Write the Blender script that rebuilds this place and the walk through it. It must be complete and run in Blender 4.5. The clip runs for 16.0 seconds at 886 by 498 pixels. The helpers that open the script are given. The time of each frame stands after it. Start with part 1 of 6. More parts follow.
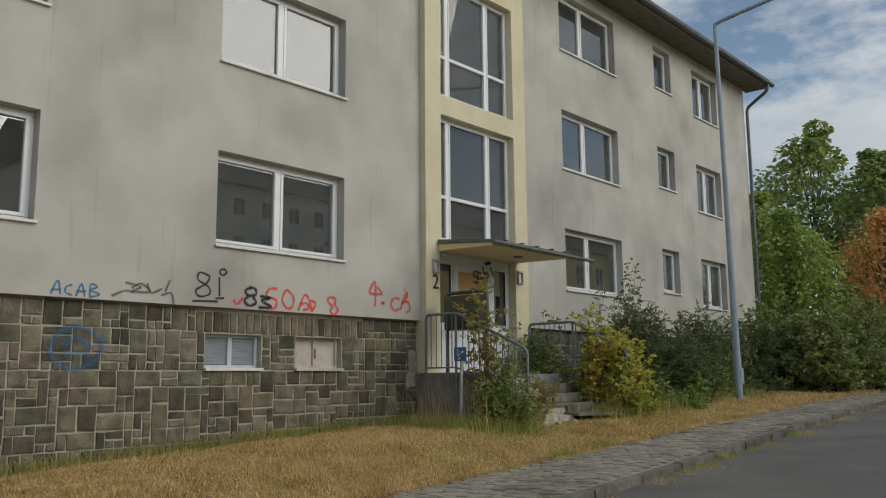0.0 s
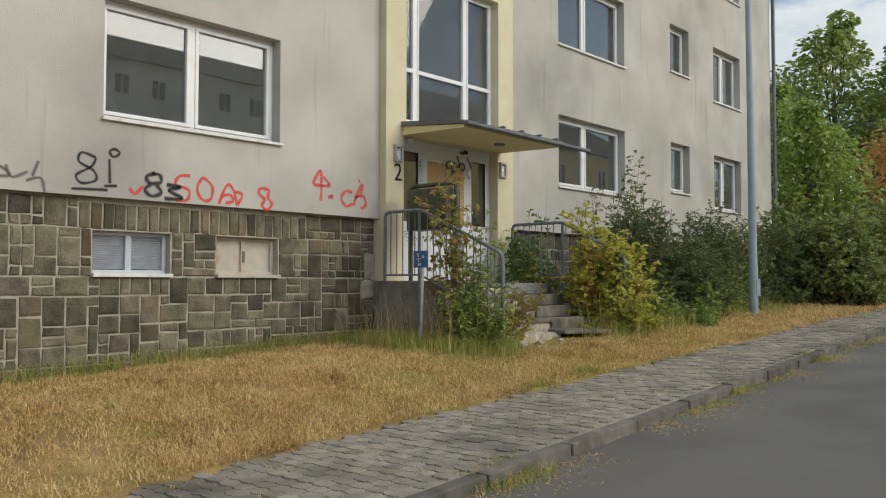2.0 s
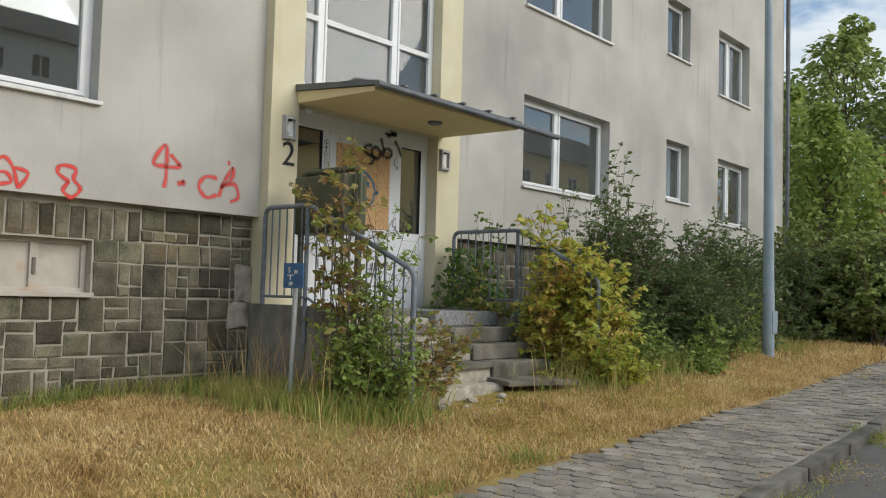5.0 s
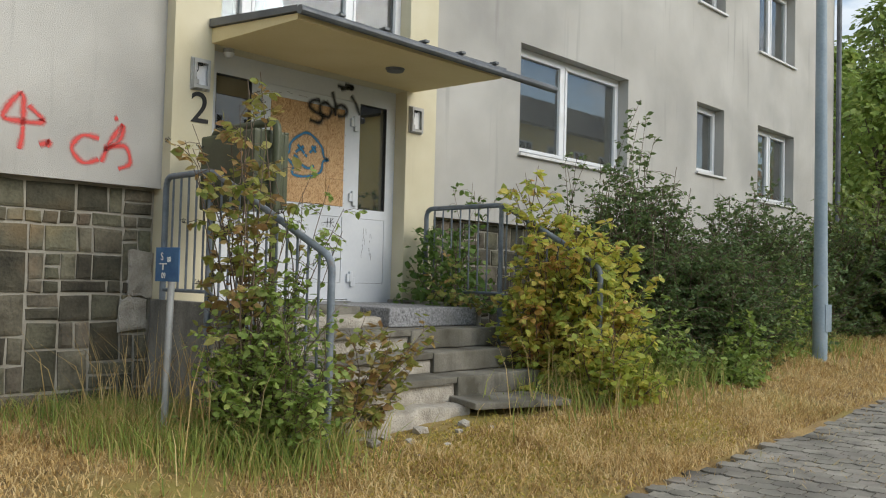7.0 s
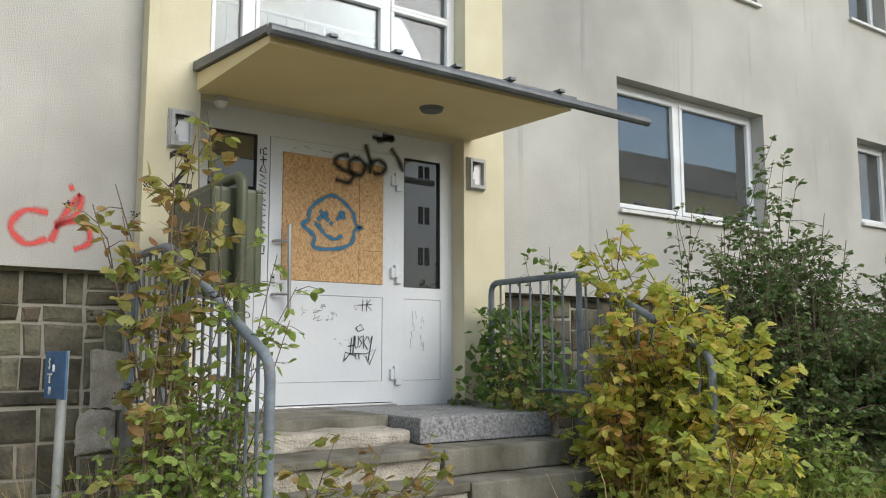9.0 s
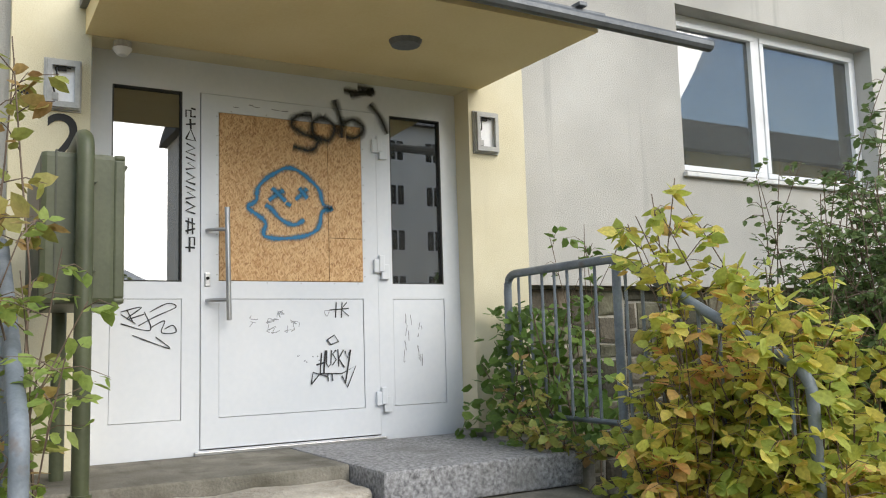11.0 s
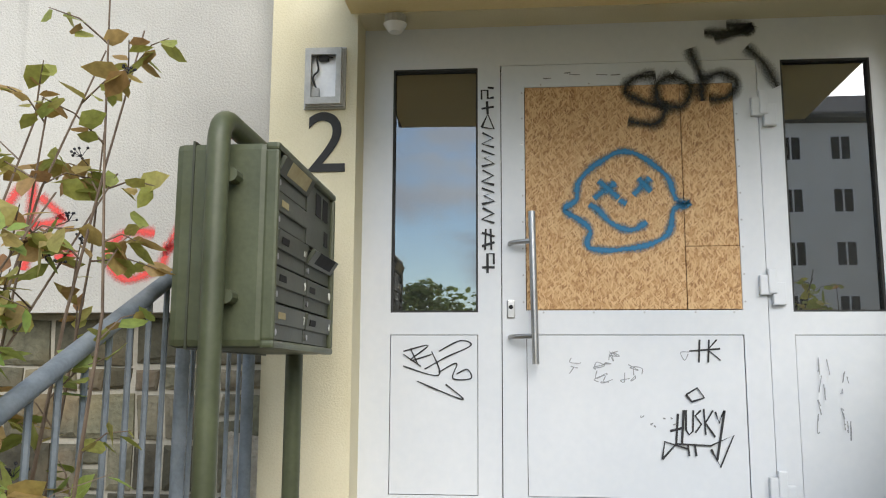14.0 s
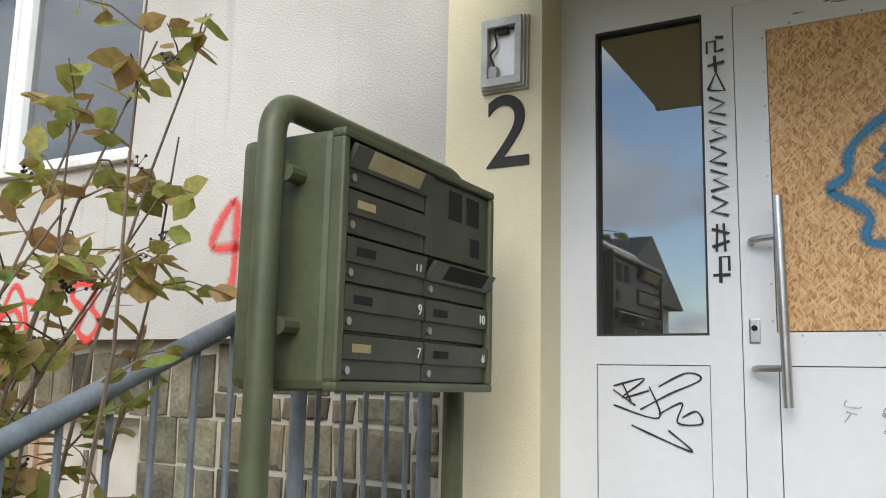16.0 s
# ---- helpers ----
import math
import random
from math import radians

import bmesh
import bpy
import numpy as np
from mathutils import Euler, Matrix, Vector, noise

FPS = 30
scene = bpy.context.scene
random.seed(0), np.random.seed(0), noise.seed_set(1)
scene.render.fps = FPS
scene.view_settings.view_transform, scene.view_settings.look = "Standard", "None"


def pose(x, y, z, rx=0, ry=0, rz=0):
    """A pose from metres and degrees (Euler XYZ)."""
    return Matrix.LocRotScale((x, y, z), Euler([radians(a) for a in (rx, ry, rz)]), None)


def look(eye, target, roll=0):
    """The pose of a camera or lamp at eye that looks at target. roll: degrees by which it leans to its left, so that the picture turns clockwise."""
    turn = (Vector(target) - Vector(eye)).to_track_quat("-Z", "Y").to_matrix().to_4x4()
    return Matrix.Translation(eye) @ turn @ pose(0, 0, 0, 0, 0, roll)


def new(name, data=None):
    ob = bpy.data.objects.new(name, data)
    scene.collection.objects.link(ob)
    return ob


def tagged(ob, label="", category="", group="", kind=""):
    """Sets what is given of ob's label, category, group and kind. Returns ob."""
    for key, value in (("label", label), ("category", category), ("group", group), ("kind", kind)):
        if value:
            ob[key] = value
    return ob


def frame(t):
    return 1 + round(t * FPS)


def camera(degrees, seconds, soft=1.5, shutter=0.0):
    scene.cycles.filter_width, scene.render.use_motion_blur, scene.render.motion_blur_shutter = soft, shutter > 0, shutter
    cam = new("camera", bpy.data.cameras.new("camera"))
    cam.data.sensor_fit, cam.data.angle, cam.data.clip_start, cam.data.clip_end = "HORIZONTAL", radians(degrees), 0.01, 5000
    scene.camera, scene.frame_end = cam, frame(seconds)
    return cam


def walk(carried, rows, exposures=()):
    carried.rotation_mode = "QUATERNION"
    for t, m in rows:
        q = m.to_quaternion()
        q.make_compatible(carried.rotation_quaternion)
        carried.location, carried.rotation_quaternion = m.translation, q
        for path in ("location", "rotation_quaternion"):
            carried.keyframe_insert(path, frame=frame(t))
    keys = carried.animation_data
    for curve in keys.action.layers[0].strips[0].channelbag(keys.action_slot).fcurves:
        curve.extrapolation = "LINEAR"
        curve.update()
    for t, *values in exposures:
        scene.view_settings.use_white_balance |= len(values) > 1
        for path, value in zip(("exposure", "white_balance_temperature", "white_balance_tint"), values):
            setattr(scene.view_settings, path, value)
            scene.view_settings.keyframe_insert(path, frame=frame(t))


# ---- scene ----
cam = camera(54.9, 16.0, soft=1.1)
METRES, EYE, TILT, LEAN, TURN = 14.4, 1.5, 0.0, 0.0, 41.4
ROWS = [
    (0.0, 0.0, 0.0, 0.0, 0.07, 8.65, 0.47),
    (0.5, 0.0101, 0.0411, -0.0012, 1.19, 6.74, -0.21),
    (1.0, 0.0198, 0.0837, 0.0, 1.34, 4.9, -0.35),
    (1.5, 0.0279, 0.1278, 0.0007, 1.02, 3.37, -0.1),
    (2.0, 0.0399, 0.1701, 0.0048, 0.28, 2.29, -0.08),
    (2.5, 0.0479, 0.2129, 0.0083, -1.79, 1.99, -0.76),
    (3.0, 0.0602, 0.2536, 0.0096, -3.25, 2.48, -1.37),
    (3.5, 0.07, 0.293, 0.012, -2.83, 2.87, -1.66),
    (4.0, 0.0823, 0.3301, 0.0139, -2.28, 3.02, -1.75),
    (6.5, 0.1365, 0.5117, 0.02, 2.68, 2.82, -1.36),
    (7.0, 0.1498, 0.5439, 0.0223, 2.34, 2.0, -1.5),
    (7.5, 0.158, 0.5778, 0.0239, 4.31, 2.17, -0.6),
    (8.0, 0.1687, 0.6079, 0.0248, 7.17, 4.43, -0.42),
    (8.5, 0.1833, 0.6402, 0.0278, 10.69, 6.09, -0.37),
    (11.0, 0.2034, 0.7897, 0.0422, 19.22, 6.4, 1.68),
    (11.5, 0.2078, 0.8155, 0.0435, 23.08, 4.12, 1.28),
    (12.0, 0.2069, 0.8356, 0.0443, 28.16, 4.22, 1.4),
    (12.5, 0.2027, 0.8556, 0.0479, 33.04, 5.4, 1.96),
    (13.0, 0.2024, 0.8718, 0.0477, 39.13, 7.02, 2.06),
    (13.5, 0.2029, 0.8893, 0.0499, 46.69, 7.96, 1.2),
    (14.0, 0.1982, 0.904, 0.0503, 53.69, 8.45, -0.25),
    (14.5, 0.1898, 0.9194, 0.0534, 58.51, 8.17, -1.48),
    (15.0, 0.1849, 0.9336, 0.0532, 63.51, 7.69, -1.32),
    (15.5, 0.1818, 0.951, 0.0558, 70.98, 8.01, -0.66),
    (16.0, 0.1755, 0.9618, 0.0567, 77.96, 8.97, -1.29),
]
walk(cam, [(t, pose(0, 0, EYE, TILT, LEAN, TURN) @ pose(METRES * x, METRES * y, METRES * z, 90 + pitch, roll, yaw)) for t, x, y, z, yaw, pitch, roll in ROWS],
     exposures=[(0.0, 0.05, 7100, 9), (1.5, 0.42, 7350, 9), (3.0, 0.66, 7200, 9), (4.0, 0.64, 7100, 9), (8.5, 0.9, 6900, 9), (11.0, 1.18, 6900, 10), (13.0, 1.2, 6800, 9), (16.0, 1.18, 6750, 11)])

# ---- world, sun, exposure ----
world = bpy.data.worlds.new("world")
scene.world = world
world.use_nodes = True
wn = world.node_tree
wn.nodes.clear()
SUN_EL, SUN_AZ = radians(27), radians(68)
w_out = wn.nodes.new("ShaderNodeOutputWorld")
w_bg = wn.nodes.new("ShaderNodeBackground")
w_sky = wn.nodes.new("ShaderNodeTexSky")
w_sky.sky_type = "NISHITA"
w_sky.sun_disc = False
w_sky.dust_density, w_sky.air_density = 0.0, 1.0
w_sky.sun_elevation, w_sky.sun_rotation = SUN_EL, SUN_AZ
w_co = wn.nodes.new("ShaderNodeTexCoord")
w_map = wn.nodes.new("ShaderNodeMapping")
w_map.inputs["Scale"].default_value = (1.0, 1.0, 2.4)
w_noise = wn.nodes.new("ShaderNodeTexNoise")
w_noise.inputs["Scale"].default_value = 3.6
w_noise.inputs["Detail"].default_value = 9
w_noise.inputs["Roughness"].default_value = 0.6
w_ramp = wn.nodes.new("ShaderNodeValToRGB")
w_ramp.color_ramp.elements[0].position, w_ramp.color_ramp.elements[1].position = 0.45, 0.57
w_n2 = wn.nodes.new("ShaderNodeTexNoise")
w_n2.inputs["Scale"].default_value = 3.2
w_n2.inputs["Detail"].default_value = 6
w_cloud = wn.nodes.new("ShaderNodeValToRGB")
w_cloud.color_ramp.elements[0].position, w_cloud.color_ramp.elements[1].position = 0.3, 0.72
w_cloud.color_ramp.elements[0].color = (3.2, 3.9, 4.9, 1)
w_cloud.color_ramp.elements[1].color = (6.0, 6.5, 7.1, 1)
w_mix = wn.nodes.new("ShaderNodeMix")
w_mix.data_type = "RGBA"
wn.links.new(w_co.outputs["Generated"], w_map.inputs["Vector"])
wn.links.new(w_map.outputs[0], w_noise.inputs["Vector"])
wn.links.new(w_map.outputs[0], w_n2.inputs["Vector"])
w_dot = wn.nodes.new("ShaderNodeVectorMath")
w_dot.operation = "DOT_PRODUCT"
w_dot.inputs[1].default_value = (-0.02, -0.04, 0.02)
wn.links.new(w_co.outputs["Generated"], w_dot.inputs[0])
w_sum = wn.nodes.new("ShaderNodeMath")
wn.links.new(w_noise.outputs[0], w_sum.inputs[0])
wn.links.new(w_dot.outputs["Value"], w_sum.inputs[1])
wn.links.new(w_sum.outputs[0], w_ramp.inputs[0])
wn.links.new(w_n2.outputs[0], w_cloud.inputs[0])
wn.links.new(w_ramp.outputs[0], w_mix.inputs[0])
wn.links.new(w_sky.outputs[0], w_mix.inputs[6])
w_sep = wn.nodes.new("ShaderNodeSeparateXYZ")
wn.links.new(w_co.outputs["Generated"], w_sep.inputs[0])
w_gain = wn.nodes.new("ShaderNodeMapRange")
w_gain.inputs[3].default_value, w_gain.inputs[4].default_value = 0.80, 1.40
wn.links.new(w_sep.outputs[2], w_gain.inputs[0])
w_mul = wn.nodes.new("ShaderNodeVectorMath")
w_mul.operation = "SCALE"
wn.links.new(w_cloud.outputs[0], w_mul.inputs[0])
wn.links.new(w_gain.outputs[0], w_mul.inputs["Scale"])
wn.links.new(w_mul.outputs[0], w_mix.inputs[7])
wn.links.new(w_mix.outputs[2], w_bg.inputs[0])
w_bg.inputs[1].default_value = 0.11
wn.links.new(w_bg.outputs[0], w_out.inputs[0])

sun = new("sun", bpy.data.lights.new("sun", "SUN"))
sun.data.energy, sun.data.angle, sun.data.color = 1.85, radians(50), (1.0, 0.96, 0.9)
sun.matrix_world = look((math.sin(SUN_AZ) * 40 * math.cos(SUN_EL), math.cos(SUN_AZ) * 40 * math.cos(SUN_EL), 40 * math.sin(SUN_EL)), (0, 0, 0))


# ---- materials ----
def material(name, c1, c2, rough=0.8, scale=6.0, fine=60.0, bump=0.2, metal=0.0, spread=0.0, island=0.0, stain=None, streak=None, spec=0.4, dist=0.01):
    """Two-scale noise between two colours, bump of fine grain, optional stains, downward streaks and per-piece variation."""
    m = bpy.data.materials.new(name)
    m.use_nodes = True
    nt = m.node_tree
    N, L = nt.nodes, nt.links
    b = N["Principled BSDF"]
    geo = N.new("ShaderNodeNewGeometry")
    n1, n2 = N.new("ShaderNodeTexNoise"), N.new("ShaderNodeTexNoise")
    n1.inputs["Scale"].default_value, n1.inputs["Detail"].default_value = scale, 6
    n2.inputs["Scale"].default_value, n2.inputs["Detail"].default_value = fine, 4
    L.new(geo.outputs["Position"], n1.inputs["Vector"])
    L.new(geo.outputs["Position"], n2.inputs["Vector"])
    add = N.new("ShaderNodeMath")
    add.operation = "MULTIPLY_ADD"
    L.new(n2.outputs[0], add.inputs[0])
    add.inputs[1].default_value = 0.45
    L.new(n1.outputs[0], add.inputs[2])
    ramp = N.new("ShaderNodeValToRGB")
    ramp.color_ramp.elements[0].position, ramp.color_ramp.elements[1].position = 0.5, 0.95
    ramp.color_ramp.elements[0].color, ramp.color_ramp.elements[1].color = (*c1, 1), (*c2, 1)
    L.new(add.outputs[0], ramp.inputs[0])
    col = ramp.outputs[0]

    def blend(fac, colour, colour_in):
        mx = N.new("ShaderNodeMix")
        mx.data_type = "RGBA"
        L.new(fac, mx.inputs[0])
        L.new(colour_in, mx.inputs[6])
        mx.inputs[7].default_value = (*colour, 1)
        return mx.outputs[2]

    if stain:
        colour, s, lo, hi = stain
        n3 = N.new("ShaderNodeTexNoise")
        n3.inputs["Scale"].default_value, n3.inputs["Detail"].default_value = s, 7
        L.new(geo.outputs["Position"], n3.inputs["Vector"])
        mr = N.new("ShaderNodeMapRange")
        mr.inputs[1].default_value, mr.inputs[2].default_value = lo, hi
        L.new(n3.outputs[0], mr.inputs[0])
        col = blend(mr.outputs[0], colour, col)
    if streak:
        colour, lo, hi, amount = streak
        mp = N.new("ShaderNodeMapping")
        mp.inputs["Scale"].default_value = (4.0, 9.0, 0.55)
        L.new(geo.outputs["Position"], mp.inputs["Vector"])
        n4 = N.new("ShaderNodeTexNoise")
        n4.inputs["Scale"].default_value, n4.inputs["Detail"].default_value = 1.0, 5
        L.new(mp.outputs[0], n4.inputs["Vector"])
        mr = N.new("ShaderNodeMapRange")
        mr.inputs[1].default_value, mr.inputs[2].default_value, mr.inputs[4].default_value = lo, hi, amount
        L.new(n4.outputs[0], mr.inputs[0])
        col = blend(mr.outputs[0], colour, col)
    if spread or island:
        if island:
            rnd = geo.outputs["Random Per Island"]
        else:
            rnd = N.new("ShaderNodeObjectInfo").outputs["Random"]
        k = island or spread
        mr = N.new("ShaderNodeMapRange")
        mr.inputs[3].default_value, mr.inputs[4].default_value = 1 - k, 1 + k
        L.new(rnd, mr.inputs[0])
        mr2 = N.new("ShaderNodeMapRange")
        mr2.inputs[3].default_value, mr2.inputs[4].default_value = 0.5 - 0.05 * k, 0.5 + 0.05 * k
        wn_ = N.new("ShaderNodeTexWhiteNoise")
        wn_.noise_dimensions = "1D"
        L.new(rnd, wn_.inputs["W"])
        L.new(wn_.outputs["Value"], mr2.inputs[0])
        hsv = N.new("ShaderNodeHueSaturation")
        L.new(mr.outputs[0], hsv.inputs["Value"])
        L.new(mr2.outputs[0], hsv.inputs["Hue"])
        L.new(col, hsv.inputs["Color"])
        col = hsv.outputs[0]
    L.new(col, b.inputs["Base Color"])
    b.inputs["Roughness"].default_value = rough
    b.inputs["Metallic"].default_value = metal
    b.inputs["Specular IOR Level"].default_value = spec
    if bump:
        bp = N.new("ShaderNodeBump")
        bp.inputs["Strength"].default_value, bp.inputs["Distance"].default_value = bump, dist
        L.new(add.outputs[0], bp.inputs["Height"])
        L.new(bp.outputs[0], b.inputs["Normal"])
    return m


def leaf_material(name, stops, rough=0.55, glow_through=0.35):
    """Leaves: colour picked per leaf from stops (position, colour), with some light passing through."""
    m = bpy.data.materials.new(name)
    m.use_nodes = True
    nt = m.node_tree
    N, L = nt.nodes, nt.links
    b = N["Principled BSDF"]
    geo = N.new("ShaderNodeNewGeometry")
    ramp = N.new("ShaderNodeValToRGB")
    els = ramp.color_ramp.elements
    while len(els) < len(stops):
        els.new(0.5)
    for e, (p, c) in zip(els, stops):
        e.position, e.color = p, (*c, 1)
    n1 = N.new("ShaderNodeTexNoise")
    n1.inputs["Scale"].default_value = 2.2
    L.new(geo.outputs["Position"], n1.inputs["Vector"])
    ma = N.new("ShaderNodeMath")
    ma.operation = "MULTIPLY_ADD"
    L.new(geo.outputs["Random Per Island"], ma.inputs[0])
    ma.inputs[1].default_value = 0.62
    mb = N.new("ShaderNodeMath")
    mb.operation = "MULTIPLY_ADD"
    L.new(n1.outputs[0], mb.inputs[0])
    mb.inputs[1].default_value, mb.inputs[2].default_value = 0.9, -0.26
    L.new(mb.outputs[0], ma.inputs[2])
    L.new(ma.outputs[0], ramp.inputs[0])
    n2 = N.new("ShaderNodeTexNoise")
    n2.inputs["Scale"].default_value = 70
    L.new(geo.outputs["Position"], n2.inputs["Vector"])
    hsv = N.new("ShaderNodeHueSaturation")
    mr = N.new("ShaderNodeMapRange")
    mr.inputs[3].default_value, mr.inputs[4].default_value = 0.6, 1.4
    L.new(n2.outputs[0], mr.inputs[0])
    L.new(mr.outputs[0], hsv.inputs["Value"])
    L.new(ramp.outputs[0], hsv.inputs["Color"])
    L.new(hsv.outputs[0], b.inputs["Base Color"])
    b.inputs["Roughness"].default_value = rough
    tr = N.new("ShaderNodeBsdfTranslucent")
    L.new(hsv.outputs[0], tr.inputs[0])
    mx = N.new("ShaderNodeMixShader")
    mx.inputs[0].default_value = glow_through
    L.new(b.outputs[0], mx.inputs[1])
    L.new(tr.outputs[0], mx.inputs[2])
    L.new(mx.outputs[0], N["Material Output"].inputs[0])
    return m


def glass_material(name, ior=1.9, tint=(0.75, 0.8, 0.8), dusty=0.045):
    """Window pane: clear behind, gloss by Fresnel."""
    m = bpy.data.materials.new(name)
    m.use_nodes = True
    N, L = m.node_tree.nodes, m.node_tree.links
    N.remove(N["Principled BSDF"])
    t, g, f, mx = N.new("ShaderNodeBsdfTransparent"), N.new("ShaderNodeBsdfGlossy"), N.new("ShaderNodeFresnel"), N.new("ShaderNodeMixShader")
    t.inputs[0].default_value = (*tint, 1)
    g.inputs[0].default_value = (0.95, 0.97, 1, 1)
    g.inputs["Roughness"].default_value = 0.01
    f.inputs[0].default_value = ior
    L.new(f.outputs[0], mx.inputs[0])
    L.new(t.outputs[0], mx.inputs[1])
    L.new(g.outputs[0], mx.inputs[2])
    dust, m2 = N.new("ShaderNodeBsdfDiffuse"), N.new("ShaderNodeMixShader")
    dust.inputs[0].default_value = (0.55, 0.55, 0.52, 1)
    ns, mr = N.new("ShaderNodeTexNoise"), N.new("ShaderNodeMapRange")
    ns.inputs["Scale"].default_value, ns.inputs["Detail"].default_value = 2.5, 6
    mr.inputs[3].default_value, mr.inputs[4].default_value = dusty * 0.4, dusty * 1.6
    L.new(N.new("ShaderNodeNewGeometry").outputs["Position"], ns.inputs["Vector"])
    L.new(ns.outputs[0], mr.inputs[0])
    L.new(mr.outputs[0], m2.inputs[0])
    L.new(mx.outputs[0], m2.inputs[1])
    L.new(dust.outputs[0], m2.inputs[2])
    L.new(m2.outputs[0], N["Material Output"].inputs[0])
    return m


def paint_material(name, colour, soft=0.5, cover=1.0):
    """Spray or marker paint: fades at the edge of the stroke and is broken by fine grain."""
    m = bpy.data.materials.new(name)
    m.use_nodes = True
    N, L = m.node_tree.nodes, m.node_tree.links
    b = N["Principled BSDF"]
    b.inputs["Base Color"].default_value = (*colour, 1)
    b.inputs["Roughness"].default_value = 0.7
    uv = N.new("ShaderNodeUVMap")
    uv.uv_map = "stroke"
    sep = N.new("ShaderNodeSeparateXYZ")
    L.new(uv.outputs[0], sep.inputs[0])
    ab = N.new("ShaderNodeMath")
    ab.operation = "ABSOLUTE"
    L.new(sep.outputs[1], ab.inputs[0])
    geo = N.new("ShaderNodeNewGeometry")
    ns = N.new("ShaderNodeTexNoise")
    ns.inputs["Scale"].default_value, ns.inputs["Detail"].default_value = 160, 4
    L.new(geo.outputs["Position"], ns.inputs["Vector"])
    ad = N.new("ShaderNodeMath")
    ad.operation = "MULTIPLY_ADD"
    L.new(ns.outputs[0], ad.inputs[0])
    ad.inputs[1].default_value = soft
    L.new(ab.outputs[0], ad.inputs[2])
    mr = N.new("ShaderNodeMapRange")
    mr.inputs[1].default_value, mr.inputs[2].default_value = 1.0 + soft * 0.4, 1.0 - soft * 0.55
    mr.inputs[3].default_value, mr.inputs[4].default_value = 0.0, cover
    L.new(ad.outputs[0], mr.inputs[0])
    t, mx = N.new("ShaderNodeBsdfTransparent"), N.new("ShaderNodeMixShader")
    L.new(mr.outputs[0], mx.inputs[0])
    L.new(t.outputs[0], mx.inputs[1])
    L.new(b.outputs[0], mx.inputs[2])
    L.new(mx.outputs[0], N["Material Output"].inputs[0])
    return m


M_PLASTER = material("white_plaster", (0.425, 0.41, 0.375), (0.545, 0.53, 0.49), 0.95, 1.1, 110, 0.8, stain=((0.31, 0.30, 0.28), 0.5, 0.50, 0.78), streak=((0.22, 0.21, 0.20), 0.62, 0.85, 0.55), spec=0.15, dist=0.012)
M_CREAM = material("cream_plaster", (0.60, 0.54, 0.37), (0.70, 0.645, 0.48), 0.95, 2, 140, 0.5, streak=((0.42, 0.38, 0.28), 0.62, 0.88, 0.35), spec=0.15, dist=0.01)
M_SOFFIT = material("ochre_soffit", (0.70, 0.57, 0.30), (0.76, 0.64, 0.37), 0.9, 2, 60, 0.15)
M_STONE = material("basalt_stone", (0.062, 0.058, 0.040), (0.185, 0.168, 0.118), 0.9, 5, 45, 0.9, spread=0.5, stain=((0.18, 0.13, 0.075), 1.6, 0.58, 0.75), dist=0.02)
M_STONE_J = material("basalt_stone_far", (0.062, 0.058, 0.040), (0.185, 0.168, 0.118), 0.9, 5, 45, 0.9, island=0.5, stain=((0.18, 0.13, 0.075), 1.6, 0.58, 0.75), dist=0.02)
M_MORTAR = material("pale_mortar", (0.30, 0.275, 0.225), (0.46, 0.43, 0.36), 0.95, 8, 80, 0.5)
M_PVC = material("white_pvc", (0.74, 0.75, 0.76), (0.80, 0.81, 0.82), 0.35, 2, 30, 0.03, stain=((0.55, 0.54, 0.52), 2.0, 0.6, 0.85))
M_BLUEFRAME = material("blue_grey_frame_paint", (0.42, 0.46, 0.52), (0.54, 0.58, 0.63), 0.6)
M_DOORPVC = material("white_door_pvc", (0.60, 0.63, 0.67), (0.67, 0.69, 0.72), 0.35, 2, 30, 0.02)
M_SEAM = material("dark_seal", (0.03, 0.03, 0.03), (0.05, 0.05, 0.05), 0.8)
M_GLASS = glass_material("window_glass", 2.05, (0.52, 0.57, 0.55))
M_STAIRGLASS = glass_material("stairwell_glass", 1.6, (0.7, 0.75, 0.76))
M_DOORGLASS = glass_material("door_glass", 2.9, (0.25, 0.27, 0.28), 0.03)
M_ROOM = material("room_wall", (0.38, 0.35, 0.27), (0.48, 0.45, 0.36), 0.9)
M_ROOMFLOOR = material("room_floor", (0.08, 0.07, 0.06), (0.13, 0.11, 0.09), 0.8)
M_SILL = material("painted_sill", (0.62, 0.62, 0.60), (0.72, 0.72, 0.70), 0.5, 4, 60, 0.1, streak=((0.3, 0.29, 0.27), 0.55, 0.8, 0.6))
M_ROOF = material("slate_roof", (0.05, 0.05, 0.055), (0.10, 0.095, 0.09), 0.8, 3, 40, 0.4)
M_ZINC = material("weathered_zinc", (0.10, 0.11, 0.12), (0.18, 0.19, 0.20), 0.5, 4, 50, 0.1, metal=0.5)
M_EAVE = material("dark_eave_wood", (0.12, 0.105, 0.085), (0.21, 0.185, 0.15), 0.8)
M_CONCRETE = material("step_concrete", (0.13, 0.122, 0.10), (0.29, 0.27, 0.225), 0.92, 6, 90, 0.8, stain=((0.085, 0.078, 0.058), 3.0, 0.48, 0.68), streak=((0.09, 0.08, 0.06), 0.5, 0.75, 0.7))
M_TERRAZZO = material("grey_terrazzo", (0.10, 0.10, 0.105), (0.42, 0.42, 0.43), 0.75, 55, 210, 0.4, stain=((0.14, 0.14, 0.13), 2.5, 0.55, 0.8))
